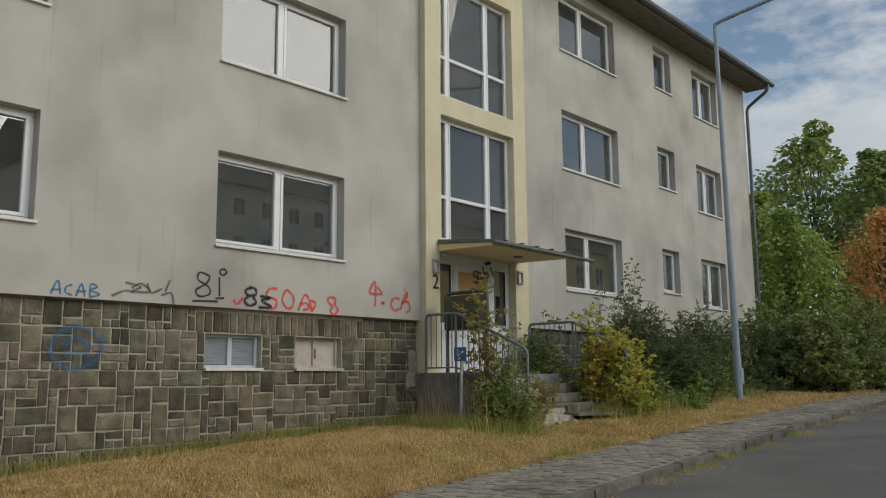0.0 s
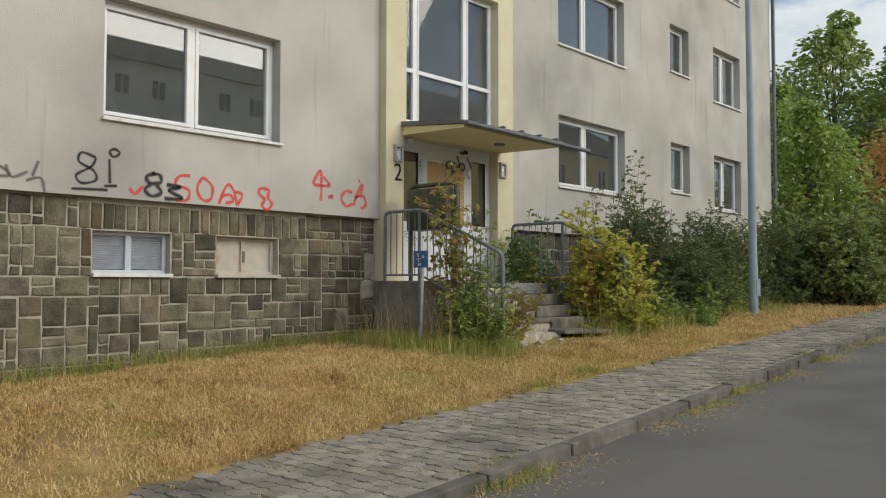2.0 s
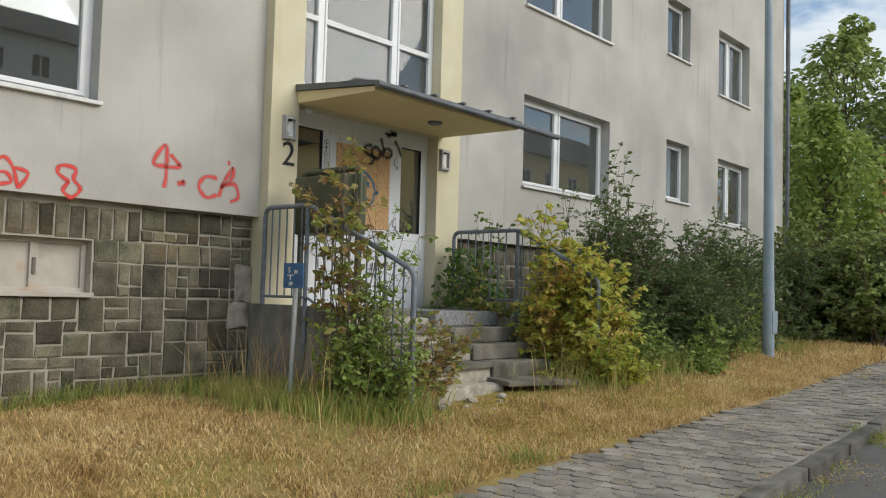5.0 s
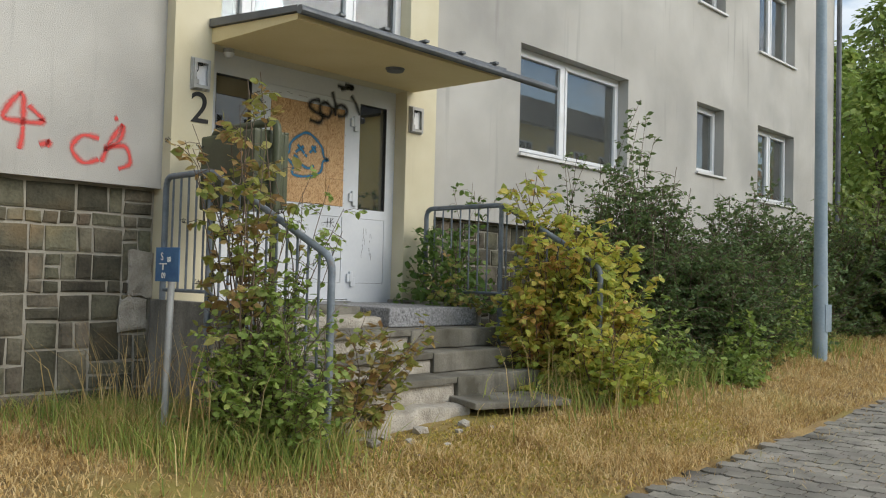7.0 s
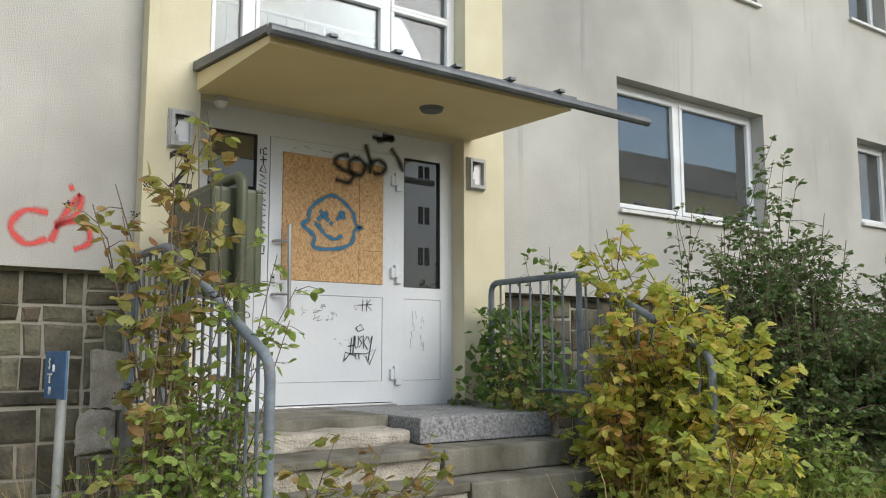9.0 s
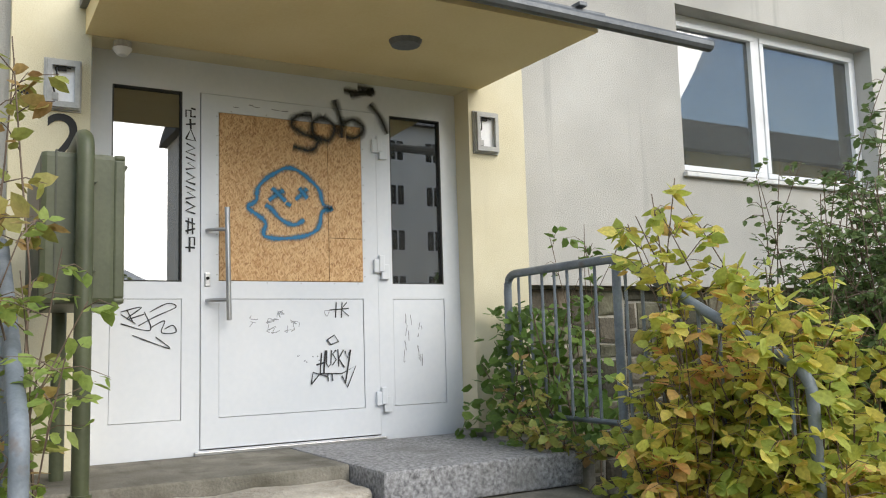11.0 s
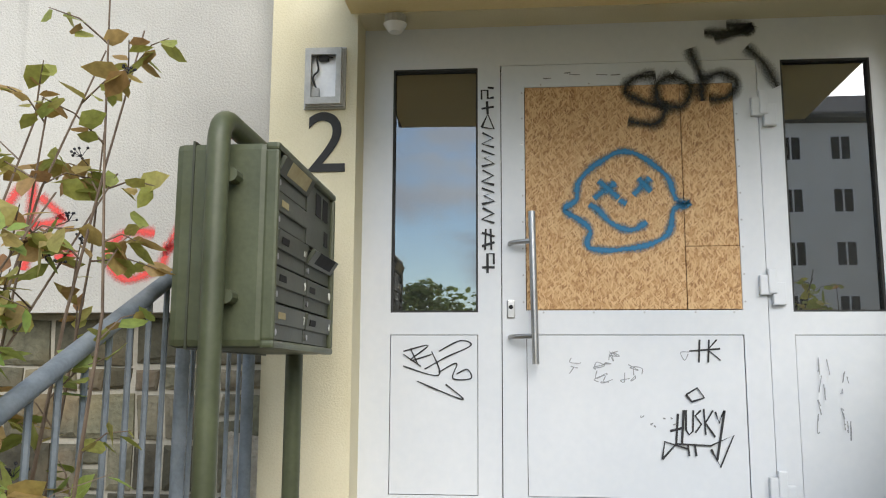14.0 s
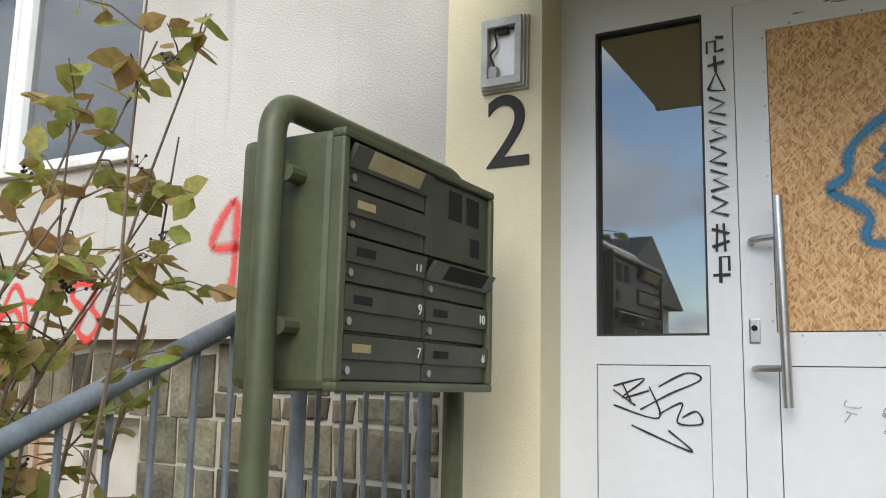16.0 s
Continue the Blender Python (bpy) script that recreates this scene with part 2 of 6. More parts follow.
M_RUBBLE = material("broken_concrete", (0.32, 0.285, 0.235), (0.52, 0.48, 0.41), 0.95, 9, 70, 0.9, dist=0.03)
M_WETWALL = material("stained_concrete", (0.17, 0.16, 0.14), (0.38, 0.355, 0.31), 0.9, 3, 60, 0.6, streak=((0.05, 0.047, 0.04), 0.45, 0.75, 0.8))
M_RAIL = material("grey_blue_rail_paint", (0.13, 0.155, 0.18), (0.22, 0.25, 0.28), 0.5, 12, 90, 0.2, stain=((0.16, 0.11, 0.08), 7, 0.66, 0.78))
M_GREEN = material("olive_mailbox_paint", (0.052, 0.060, 0.032), (0.085, 0.096, 0.052), 0.42, 5, 60, 0.1, stain=((0.12, 0.14, 0.07), 3.5, 0.58, 0.8), streak=((0.14, 0.15, 0.09), 0.66, 0.85, 0.5))
M_FLAP = material("dark_olive_flap", (0.036, 0.040, 0.026), (0.06, 0.066, 0.044), 0.45, 8, 70, 0.1)
# near-black standing for shade in hollows and in rooms behind distant panes
M_BLACKHOLE = material("hollow_shade_black", (0.008, 0.008, 0.008), (0.014, 0.014, 0.014), 0.9)
M_LABEL = material("name_label", (0.30, 0.24, 0.12), (0.42, 0.36, 0.2), 0.7)
M_STEEL = material("brushed_steel", (0.36, 0.36, 0.37), (0.5, 0.5, 0.5), 0.33, 8, 120, 0.05, metal=0.9)
M_LAMPBOX = material("grey_lamp_housing", (0.34, 0.34, 0.33), (0.50, 0.50, 0.48), 0.6, 9, 70, 0.2)
M_REFLECTOR = material("white_lamp_reflector", (0.72, 0.73, 0.75), (0.86, 0.87, 0.88), 0.3, 9, 60, 0.2)
M_BLACKPAINT = material("black_paint", (0.018, 0.018, 0.018), (0.03, 0.03, 0.03), 0.7)
M_WHITETXT = material("white_digits", (0.65, 0.65, 0.6), (0.75, 0.75, 0.7), 0.6)
M_POLE = material("blue_grey_lamp_post", (0.22, 0.29, 0.34), (0.33, 0.40, 0.45), 0.5, 3, 40, 0.1, stain=((0.30, 0.30, 0.29), 3, 0.6, 0.8))
M_GALV = material("galvanised_post", (0.34, 0.35, 0.35), (0.48, 0.49, 0.49), 0.5, 8, 60, 0.1, metal=0.4)
M_BLUESIGN = material("blue_marker_plate", (0.035, 0.10, 0.22), (0.06, 0.15, 0.28), 0.5, 12, 60, 0.05)
M_ASPHALT = material("asphalt", (0.085, 0.081, 0.074), (0.155, 0.149, 0.137), 0.85, 0.9, 220, 0.7, stain=((0.14, 0.133, 0.118), 0.35, 0.48, 0.75))
M_PAVER = material("concrete_paver", (0.18, 0.165, 0.135), (0.33, 0.30, 0.25), 0.9, 6, 120, 0.5, spread=0.2, stain=((0.09, 0.085, 0.07), 1.5, 0.52, 0.75))
M_PAVER_J = material("concrete_paver_far", (0.18, 0.165, 0.135), (0.33, 0.30, 0.25), 0.9, 6, 120, 0.5, island=0.2, stain=((0.09, 0.085, 0.07), 1.5, 0.52, 0.75))
M_KERB = material("kerb_stone", (0.085, 0.08, 0.068), (0.20, 0.185, 0.16), 0.9, 5, 90, 0.7, spread=0.2, stain=((0.07, 0.065, 0.05), 3, 0.5, 0.7))
M_SOIL = material("dry_lawn_ground", (0.17, 0.105, 0.045), (0.42, 0.29, 0.12), 0.98, 2.5, 60, 0.9, stain=((0.27, 0.22, 0.06), 0.8, 0.50, 0.66), dist=0.03)
M_BARK = material("grey_brown_bark", (0.10, 0.08, 0.06), (0.2, 0.165, 0.13), 0.9, 10, 70, 0.5)
M_TWIG = material("red_brown_twig", (0.10, 0.07, 0.05), (0.18, 0.13, 0.09), 0.8, 10, 70, 0.2)
M_BLIND = material("pale_blind", (0.26, 0.29, 0.33), (0.36, 0.39, 0.43), 0.7)
M_MESHPLATE = material("perforated_plate", (0.42, 0.39, 0.34), (0.55, 0.51, 0.45), 0.7, 6, 240, 0.6, stain=((0.40, 0.22, 0.10), 3, 0.55, 0.75))
M_BERRY = material("black_berry", (0.01, 0.01, 0.015), (0.02, 0.02, 0.03), 0.4)
M_CURTAIN = material("yellowed_curtain", (0.38, 0.33, 0.18), (0.48, 0.42, 0.25), 0.9)
M_YELLOWHOUSE = material("yellow_house_plaster", (0.72, 0.57, 0.22), (0.80, 0.65, 0.30), 0.95, 1, 40, 0.1)
M_GREYHOUSE = material("pale_house_plaster", (0.70, 0.69, 0.66), (0.80, 0.79, 0.77), 0.95, 1, 40, 0.1)

LM_DOG = leaf_material("dogwood_leaves", [(0.0, (0.27, 0.38, 0.08)), (0.42, (0.50, 0.54, 0.11)), (0.70, (0.70, 0.60, 0.14)), (0.88, (0.68, 0.40, 0.15)), (1.0, (0.56, 0.20, 0.09))], glow_through=0.5)
LM_DOGB = leaf_material("browning_dogwood_leaves", [(0.0, (0.20, 0.29, 0.07)), (0.45, (0.35, 0.35, 0.09)), (0.68, (0.42, 0.29, 0.11)), (1.0, (0.32, 0.16, 0.08))], glow_through=0.42)
LM_GREEN = leaf_material("fresh_green_leaves", [(0.0, (0.16, 0.25, 0.05)), (0.6, (0.31, 0.41, 0.10)), (1.0, (0.48, 0.50, 0.16))], glow_through=0.45)
LM_DARK = leaf_material("dark_shrub_leaves", [(0.0, (0.075, 0.13, 0.045)), (0.6, (0.14, 0.21, 0.07)), (1.0, (0.27, 0.34, 0.12))], glow_through=0.4)
LM_IVY = leaf_material("ivy_leaves", [(0.0, (0.08, 0.15, 0.03)), (0.7, (0.15, 0.25, 0.05)), (1.0, (0.26, 0.31, 0.07))], glow_through=0.35)
LM_TREE = leaf_material("tree_leaves", [(0.0, (0.13, 0.20, 0.055)), (0.6, (0.29, 0.36, 0.11)), (1.0, (0.46, 0.50, 0.18))], glow_through=0.45)
LM_ORANGE = leaf_material("orange_autumn_leaves", [(0.0, (0.40, 0.28, 0.08)), (0.5, (0.68, 0.36, 0.13)), (1.0, (0.74, 0.44, 0.22))], glow_through=0.45)
LM_DRY = leaf_material("dry_grass_blades", [(0.0, (0.22, 0.12, 0.04)), (0.5, (0.64, 0.45, 0.19)), (0.85, (0.78, 0.62, 0.34)), (1.0, (0.30, 0.30, 0.08))], 0.8, 0.3)
LM_TALL = leaf_material("tall_grass_blades", [(0.0, (0.17, 0.27, 0.05)), (0.5, (0.32, 0.37, 0.09)), (0.75, (0.52, 0.38, 0.15)), (1.0, (0.58, 0.38, 0.19))], 0.7, 0.3)

P_RED = paint_material("red_spray", (0.75, 0.05, 0.04), 0.85, 0.95)
P_BLACK = paint_material("black_spray", (0.02, 0.02, 0.02), 0.7, 0.93)
P_BLACKSOFT = paint_material("misty_black_spray", (0.02, 0.02, 0.018), 0.95, 0.96)
P_GREY = paint_material("faded_black_spray", (0.10, 0.10, 0.10), 0.9, 0.75)
P_BLUE = paint_material("blue_spray", (0.02, 0.18, 0.33), 0.85, 0.95)
P_BLUEFADE = paint_material("faded_blue_spray", (0.03, 0.15, 0.29), 1.2, 0.68)
P_REDFADE = paint_material("faded_red_spray", (0.76, 0.06, 0.05), 0.95, 0.88)
P_MARK = paint_material("black_marker", (0.015, 0.015, 0.018), 0.15, 0.95)
P_MARKFADE = paint_material("faded_marker", (0.28, 0.29, 0.31), 0.5, 0.6)

LM_MOSS = leaf_material("yellow_moss", [(0.0, (0.30, 0.26, 0.05)), (0.5, (0.50, 0.40, 0.09)), (1.0, (0.55, 0.36, 0.14))], 0.9, 0.2)

# oriented strand board: flakes by a stretched cell pattern
M_OSB = material("osb", (0.38, 0.22, 0.09), (0.60, 0.39, 0.18), 0.7, 9, 110, 0.3)
_nt = M_OSB.node_tree
_geo = _nt.nodes.new("ShaderNodeNewGeometry")
_mixed = None
for _i, (_rot, _sc) in enumerate(((8, 88.0), (-34, 80.0), (47, 84.0))):
    _mp = _nt.nodes.new("ShaderNodeMapping")
    _mp.inputs["Rotation"].default_value = (radians(_rot), 0, 0)
    _mp.inputs["Location"].default_value = (0, 3.1 * _i, 1.7 * _i)
    _nt.links.new(_geo.outputs["Position"], _mp.inputs["Vector"])
    _mq = _nt.nodes.new("ShaderNodeMapping")
    _mq.inputs["Scale"].default_value = (1, _sc * 2.3, _sc * 0.55)
    _nt.links.new(_mp.outputs[0], _mq.inputs["Vector"])
    _vo = _nt.nodes.new("ShaderNodeTexVoronoi")
    _vo.inputs["Scale"].default_value = 1.0
    _nt.links.new(_mq.outputs[0], _vo.inputs["Vector"])
    _bw = _nt.nodes.new("ShaderNodeSeparateColor")
    _nt.links.new(_vo.outputs["Color"], _bw.inputs[0])
    if _mixed is None:
        _mixed = _bw.outputs[0]
    else:
        _mm = _nt.nodes.new("ShaderNodeMath")
        _mm.operation = "MAXIMUM"
        _nt.links.new(_mixed, _mm.inputs[0])
        _nt.links.new(_bw.outputs[0], _mm.inputs[1])
        _mixed = _mm.outputs[0]
_rp = _nt.nodes.new("ShaderNodeValToRGB")
_mr = _nt.nodes.new("ShaderNodeMapRange")
_mr.inputs[1].default_value, _mr.inputs[2].default_value = 0.3, 1.0
_nt.links.new(_mixed, _mr.inputs[0])
_nt.links.new(_mr.outputs[0], _rp.inputs[0])
_rp.color_ramp.elements[0].color, _rp.color_ramp.elements[1].color = (0.30, 0.155, 0.065, 1), (0.66, 0.44, 0.235, 1)
_e = _rp.color_ramp.elements.new(0.5)
_e.color = (0.48, 0.275, 0.12, 1)
_nt.links.new(_rp.outputs[0], _nt.nodes["Principled BSDF"].inputs["Base Color"])

# ---- building helpers ----
ORIGIN = {}


def thing(name, at=(0, 0, 0), label="", category="", group="", kind=""):
    """An empty at the base of a thing; its parts are given in world places."""
    e = new(name)
    e.location = at
    e.empty_display_size = 0.1
    ORIGIN[e] = Vector(at)
    return tagged(e, label, category, group, kind)


def mesh_object(name, mesh, mat, parent=None, label=""):
    mesh.materials.append(mat)
    ob = new(name, mesh)
    if parent is not None:
        o = ORIGIN[parent]
        mesh.transform(Matrix.Translation(-o))
        ob.parent = parent
        ORIGIN[ob] = o
    else:
        ORIGIN[ob] = Vector((0, 0, 0))
    return tagged(ob, label)


def part(name, bm, mat, parent=None, label="", smooth=False):
    me = bpy.data.meshes.new(name)
    bmesh.ops.recalc_face_normals(bm, faces=bm.faces)
    bm.to_mesh(me)
    bm.free()
    if smooth:
        me.shade_smooth()
        me.set_sharp_from_angle(angle=radians(45))
    return mesh_object(name, me, mat, parent, label)


def raw(name, verts, faces, mat, parent=None, label="", uvs=None):
    me = bpy.data.meshes.new(name)
    me.from_pydata(verts, [], faces)
    if uvs is not None:
        lay = me.uv_layers.new(name="stroke")
        idx = np.zeros(len(me.loops), dtype=np.int32)
        me.loops.foreach_get("vertex_index", idx)
        lay.data.foreach_set("uv", np.asarray(uvs, dtype=np.float32)[idx].ravel())
    return mesh_object(name, me, mat, parent, label)


def box(x0, x1, y0, y1, z0, z1, bevel=0.0, bm=None, turn=None):
    """A block, its edges bevelled, added to bm; turn: a matrix about its centre."""
    own = bmesh.new()
    bmesh.ops.create_cube(own, size=1)
    bmesh.ops.scale(own, vec=(abs(x1 - x0), abs(y1 - y0), abs(z1 - z0)), verts=own.verts)
    if bevel:
        bmesh.ops.bevel(own, geom=own.edges[:], offset=bevel, segments=2, affect="EDGES", profile=0.6)
    c = Matrix.Translation(((x0 + x1) / 2, (y0 + y1) / 2, (z0 + z1) / 2))
    bmesh.ops.transform(own, matrix=c @ turn if turn else c, verts=own.verts)
    if bm is None:
        return own
    me = bpy.data.meshes.new("tmp")
    own.to_mesh(me)
    own.free()
    bm.from_mesh(me)
    bpy.data.meshes.remove(me)
    return bm


def tube(points, r, n=10, bm=None, taper=None):
    """A round tube along points; taper: radius at the end."""
    bm = bm or bmesh.new()
    pts = [Vector(p) for p in points]
    rings = []
    up = Vector((0.31, 0.17, 0.93)).normalized()
    for i, p in enumerate(pts):
        d = (pts[min(i + 1, len(pts) - 1)] - pts[max(i - 1, 0)]).normalized()
        a = d.cross(up)
        if a.length < 0.05:
            a = d.cross(Vector((1, 0, 0)))
        a.normalize()
        b = d.cross(a)
        rr = r if taper is None else r + (taper - r) * i / max(1, len(pts) - 1)
        rings.append([bm.verts.new(p + (a * math.cos(k * math.tau / n) + b * math.sin(k * math.tau / n)) * rr) for k in range(n)])
    for q, w in zip(rings, rings[1:]):
        for k in range(n):
            bm.faces.new((q[k], q[(k + 1) % n], w[(k + 1) % n], w[k]))
    bm.faces.new(rings[0])
    bm.faces.new(rings[-1][::-1])
    return bm


def bend(points, radius=0.08, steps=5):
    """Rounds the corners of a line of points."""
    pts = [Vector(p) for p in points]
    out = [pts[0]]
    for a, b, c in zip(pts, pts[1:], pts[2:]):
        p, q = b + (a - b).normalized() * radius, b + (c - b).normalized() * radius
        for i in range(steps + 1):
            t = i / steps
            out.append(p * (1 - t) ** 2 + b * 2 * t * (1 - t) + q * t * t)
    return out + [pts[-1]]


def slab_wall(y0, y1, z0, z1, x0, x1, holes):
    """A wall in the plane of y and z, from x0 to x1 thick, with holes (ya, yb, za, zb) cut through it."""
    ys = sorted({y0, y1, *[v for h in holes for v in h[:2] if y0 < v < y1]})
    zs = sorted({z0, z1, *[v for h in holes for v in h[2:] if z0 < v < z1]})
    ny, nz = len(ys) - 1, len(zs) - 1

    def solid(i, j):
        if not (0 <= i < ny and 0 <= j < nz):
            return False
        cy, cz = (ys[i] + ys[i + 1]) / 2, (zs[j] + zs[j + 1]) / 2
        return not any(a < cy < b and c < cz < d for a, b, c, d in holes)

    bm = bmesh.new()
    memo = {}

    def v(x, i, j):
        if (x, i, j) not in memo:
            memo[x, i, j] = bm.verts.new((x, ys[i], zs[j]))
        return memo[x, i, j]

    for i in range(ny):
        for j in range(nz):
            if not solid(i, j):
                continue
            for x in (x0, x1):
                bm.faces.new([v(x, i, j), v(x, i + 1, j), v(x, i + 1, j + 1), v(x, i, j + 1)])
            for di, dj, e in ((-1, 0, ((i, j), (i, j + 1))), (1, 0, ((i + 1, j), (i + 1, j + 1))), (0, -1, ((i, j), (i + 1, j))), (0, 1, ((i, j + 1), (i + 1, j + 1)))):
                if not solid(i + di, j + dj):
                    (a, b), (c, d) = e
                    bm.faces.new([v(x0, a, b), v(x0, c, d), v(x1, c, d), v(x1, a, b)])
    return bm


def words(text, size, depth=0.002):
    """A mesh of lettering in the built-in font, lying in x and y from the origin."""
    cu = bpy.data.curves.new("words", "FONT")
    cu.body, cu.size, cu.extrude = text, size, depth
    ob = new("words", cu)
    me = bpy.data.meshes.new_from_object(ob)
    bpy.data.objects.remove(ob)
    bpy.data.curves.remove(cu)
    return me


def curve_points(pts, steps=6):
    """A smooth line through points in a plane."""
    P = [pts[0], *pts, pts[-1]]
    out = []
    for a, b, c, d in zip(P, P[1:], P[2:], P[3:]):
        for i in range(steps):
            t = i / steps
            out.append(tuple(0.5 * (2 * q + (r - p) * t + (2 * p - 5 * q + 4 * r - s) * t * t + (3 * q - p - 3 * r + s) * t ** 3) for p, q, r, s in zip(a, b, c, d)))
    return out + [pts[-1]]


def strokes(name, lines, at, size, x, width, mat, label, smooth=True, parent=None):
    """Painted strokes on a wall facing +x. lines: points in a unit box; at: (y, z) of its corner; size: (wide, high)."""
    if parent is None and len(lines) > 1 and name.startswith(("spray", "graffiti")):
        t = thing(name, (x, at[0], at[1]), label, "graffiti")
        for n, line in enumerate(lines):
            strokes("stroke", [line], at, size, x + 0.0004 * n, width, mat, "", smooth, t)
        return t
    verts, faces, uvs = [], [], []
    for n, line in enumerate(lines):
        pts = [(at[0] + p[0] * size[0], at[1] + p[1] * size[1]) for p in line]
        pts = curve_points(pts) if smooth and len(pts) > 2 else pts
        base = len(verts)
        m = len(pts)
        lift = x + 0.0004 * n
        for i, p in enumerate(pts):
            a, b = pts[max(0, i - 1)], pts[min(m - 1, i + 1)]
            d = Vector((b[0] - a[0], b[1] - a[1]))
            d = d.normalized() if d.length else Vector((1, 0))
            w = width / 2 * (1 + 0.18 * math.sin(i * 0.9 + n))
            s = 1.0
            for k in (-1, 1):
                verts.append((lift, p[0] - d.y * w * k, p[1] + d.x * w * k))
                uvs.append((i / m, k * s))
        for i in range(m - 1):
            q = base + 2 * i
            faces.append((q, q + 1, q + 3, q + 2))
    ob = raw(name, verts, faces, mat, parent, label, uvs)
    if parent is None:
        tagged(ob, label, "graffiti")
    return ob


# ---- ground, road, pavement ----
def rise(y):
    """Height of the street along its length."""
    if y < 16:
        return 0.054 * max(y, -12)
    return 0.864 + 0.25 * (1 - math.exp(-(y - 16) * 0.054 / 0.25))


def kerb_x(y):
    return -4.50 - 0.024 * min(max(y, -12), 30)


def step(a, b, v):
    t = min(1, max(0, (v - a) / (b - a)))
    return t * t * (3 - 2 * t)


def pave_w(y):
    return 1.60 - 0.055 * (min(max(y, 7), 16) - 7)


def ground_z(x, y):
    u = x - kerb_x(y)
    z = rise(y)
    w = pave_w(y)
    if u > -0.05:
        return z - 0.10
    if u > -w:
        return z - 0.055
    lift = (0.02 + 0.24 * step(-w, -w - 1.9, u)) * (1 - 0.8 * step(16, 19, y)) - 0.07 * step(9.0, 10.4, y) * (1 - step(14, 15.5, y)) * step(-2.0, -2.8, u)
    return z + lift + 0.018 * noise.noise((x * 1.3, y * 1.3, 0)) * step(-w, -w - 0.5, u)


us = [-400, -150, -60, -30, -16, -12, -9] + [-7.5 + 0.25 * i for i in range(30)] + [-0.16, -0.02, 0.02, 0.1, 1.5, 3, 5, 6.9, 9, 14, 25, 60, 150, 400]
us = sorted({round(u, 3) for u in us})
vs = [-400, -150, -60, -30, -18, -12, -8, -4] + [-2 + 0.4 * i for i in range(75)] + [29, 32, 36, 42, 50, 70, 110, 200, 400]
gv = [(kerb_x(v) + u, v, ground_z(kerb_x(v) + u, v)) for v in vs for u in us]
nu = len(us)
gf = [(j * nu + i, j * nu + i + 1, (j + 1) * nu + i + 1, (j + 1) * nu + i) for j in range(len(vs) - 1) for i in range(nu - 1)]
tagged(raw("ground", gv, gf, M_SOIL), "dry yellowed lawn soil around the building", "ground", kind="structure")

ru = [-0.03, 0.5, 1.5, 3, 5, 6.8]
rv = [(kerb_x(v) + u, v, rise(v) - 0.096 + 0.02 * math.sin(u / 6.8 * math.pi)) for v in vs[3:-3] for u in ru]
rf = [(j * 6 + i, j * 6 + i + 1, j * 6 + i + 7, j * 6 + i + 6) for j in range(len(vs[3:-3]) - 1) for i in range(5)]
tagged(raw("road", rv, rf, M_ASPHALT), "grey patched asphalt road with weedy edge", "road", kind="structure")

# ---- the apartment building ----
WX, BX, DX, PX = -9.90, -9.77, -9.94, -10.00
GX = -10.09
Y_END, Y_START, EAVE = 25.45, -7.0, 10.36
ROWS_Z = [(3.34, 4.66), (5.97, 7.30), (8.68, 10.03)]
COLS = [(1.78, 4.12), (6.55, 8.88), (15.17, 17.56), (21.81, 23.40)]
SMALL_Z = [(3.60, 4.70), (6.29, 7.36), (8.94, 10.07)]
holes = [(a, b, c, d) for a, b in COLS for c, d in ROWS_Z] + [(19.57, 20.50, c, d) for c, d in SMALL_Z]
tagged(part("wall_front_left", slab_wall(Y_START, 10.64, 2.48, EAVE, -10.30, WX, holes), M_PLASTER), "dirty white rendered facade with rain streaks", "wall", kind="structure")
tagged(part("wall_front_right", slab_wall(13.62, Y_END, 2.48, EAVE, -10.30, WX, holes), M_PLASTER), "dirty white rendered facade with rain streaks", "wall", kind="structure")
BAY = [(11.05, 13.22, 3.90, 6.20), (11.05, 13.22, 6.56, 8.86), (11.0, 13.20, 1.0, 3.70)]
tagged(part("wall_bay", slab_wall(10.64, 13.62, 1.2, EAVE, -10.34, BX, BAY), M_CREAM), "cream ribbed plaster stair bay around the entrance", "wall", kind="structure")
tagged(part("wall_end", box(-20.5, -10.302, Y_END - 0.3, Y_END, 0.5, EAVE), M_PLASTER), "white rendered gable end wall", "wall", kind="structure")
tagged(part("wall_start", box(-20.5, -10.302, Y_START, Y_START + 0.3, -1.0, EAVE), M_PLASTER), "white rendered gable end wall", "wall", kind="structure")
tagged(part("wall_back", box(-20.8, -20.502, Y_START, Y_END, -1.0, EAVE), M_PLASTER), "white rendered rear wall", "wall", kind="structure")
tagged(part("wall_corridor", box(-14.2, -14.0, Y_START + 0.3, Y_END - 0.3, -1.0, EAVE), M_ROOM), "bare inner wall of the empty flats", "wall", kind="structure")
for k, z in enumerate((2.55, 5.20, 7.90, 10.37)):
    bm = bmesh.new()
    for ya, yb in ((Y_START + 0.31, 10.6), (13.66, Y_END - 0.31)) if k < 3 else ((Y_START - 0.3, Y_END + 0.0),):
        box(-19.9 if k < 3 else -20.5, -10.31, ya, yb, z - 0.2, z, bm=bm) if k < 3 else box(-20.5, -9.95, ya + 0.31, yb - 0.02, z, z + 0.1, bm=bm)
    tagged(part("floor_%d" % (k + 1), bm, M_ROOMFLOOR), "bare floor slab inside the flats", "floor", kind="structure")
for k, y in enumerate((-2.0, 5.2, 10.45, 13.75, 18.6, 21.1)):
    tagged(part("wall_inner_%d" % (k + 1), box(-13.99, -10.31, y, y + 0.15, -0.5, EAVE), M_ROOM), "bare partition wall inside the flats", "wall", kind="structure")

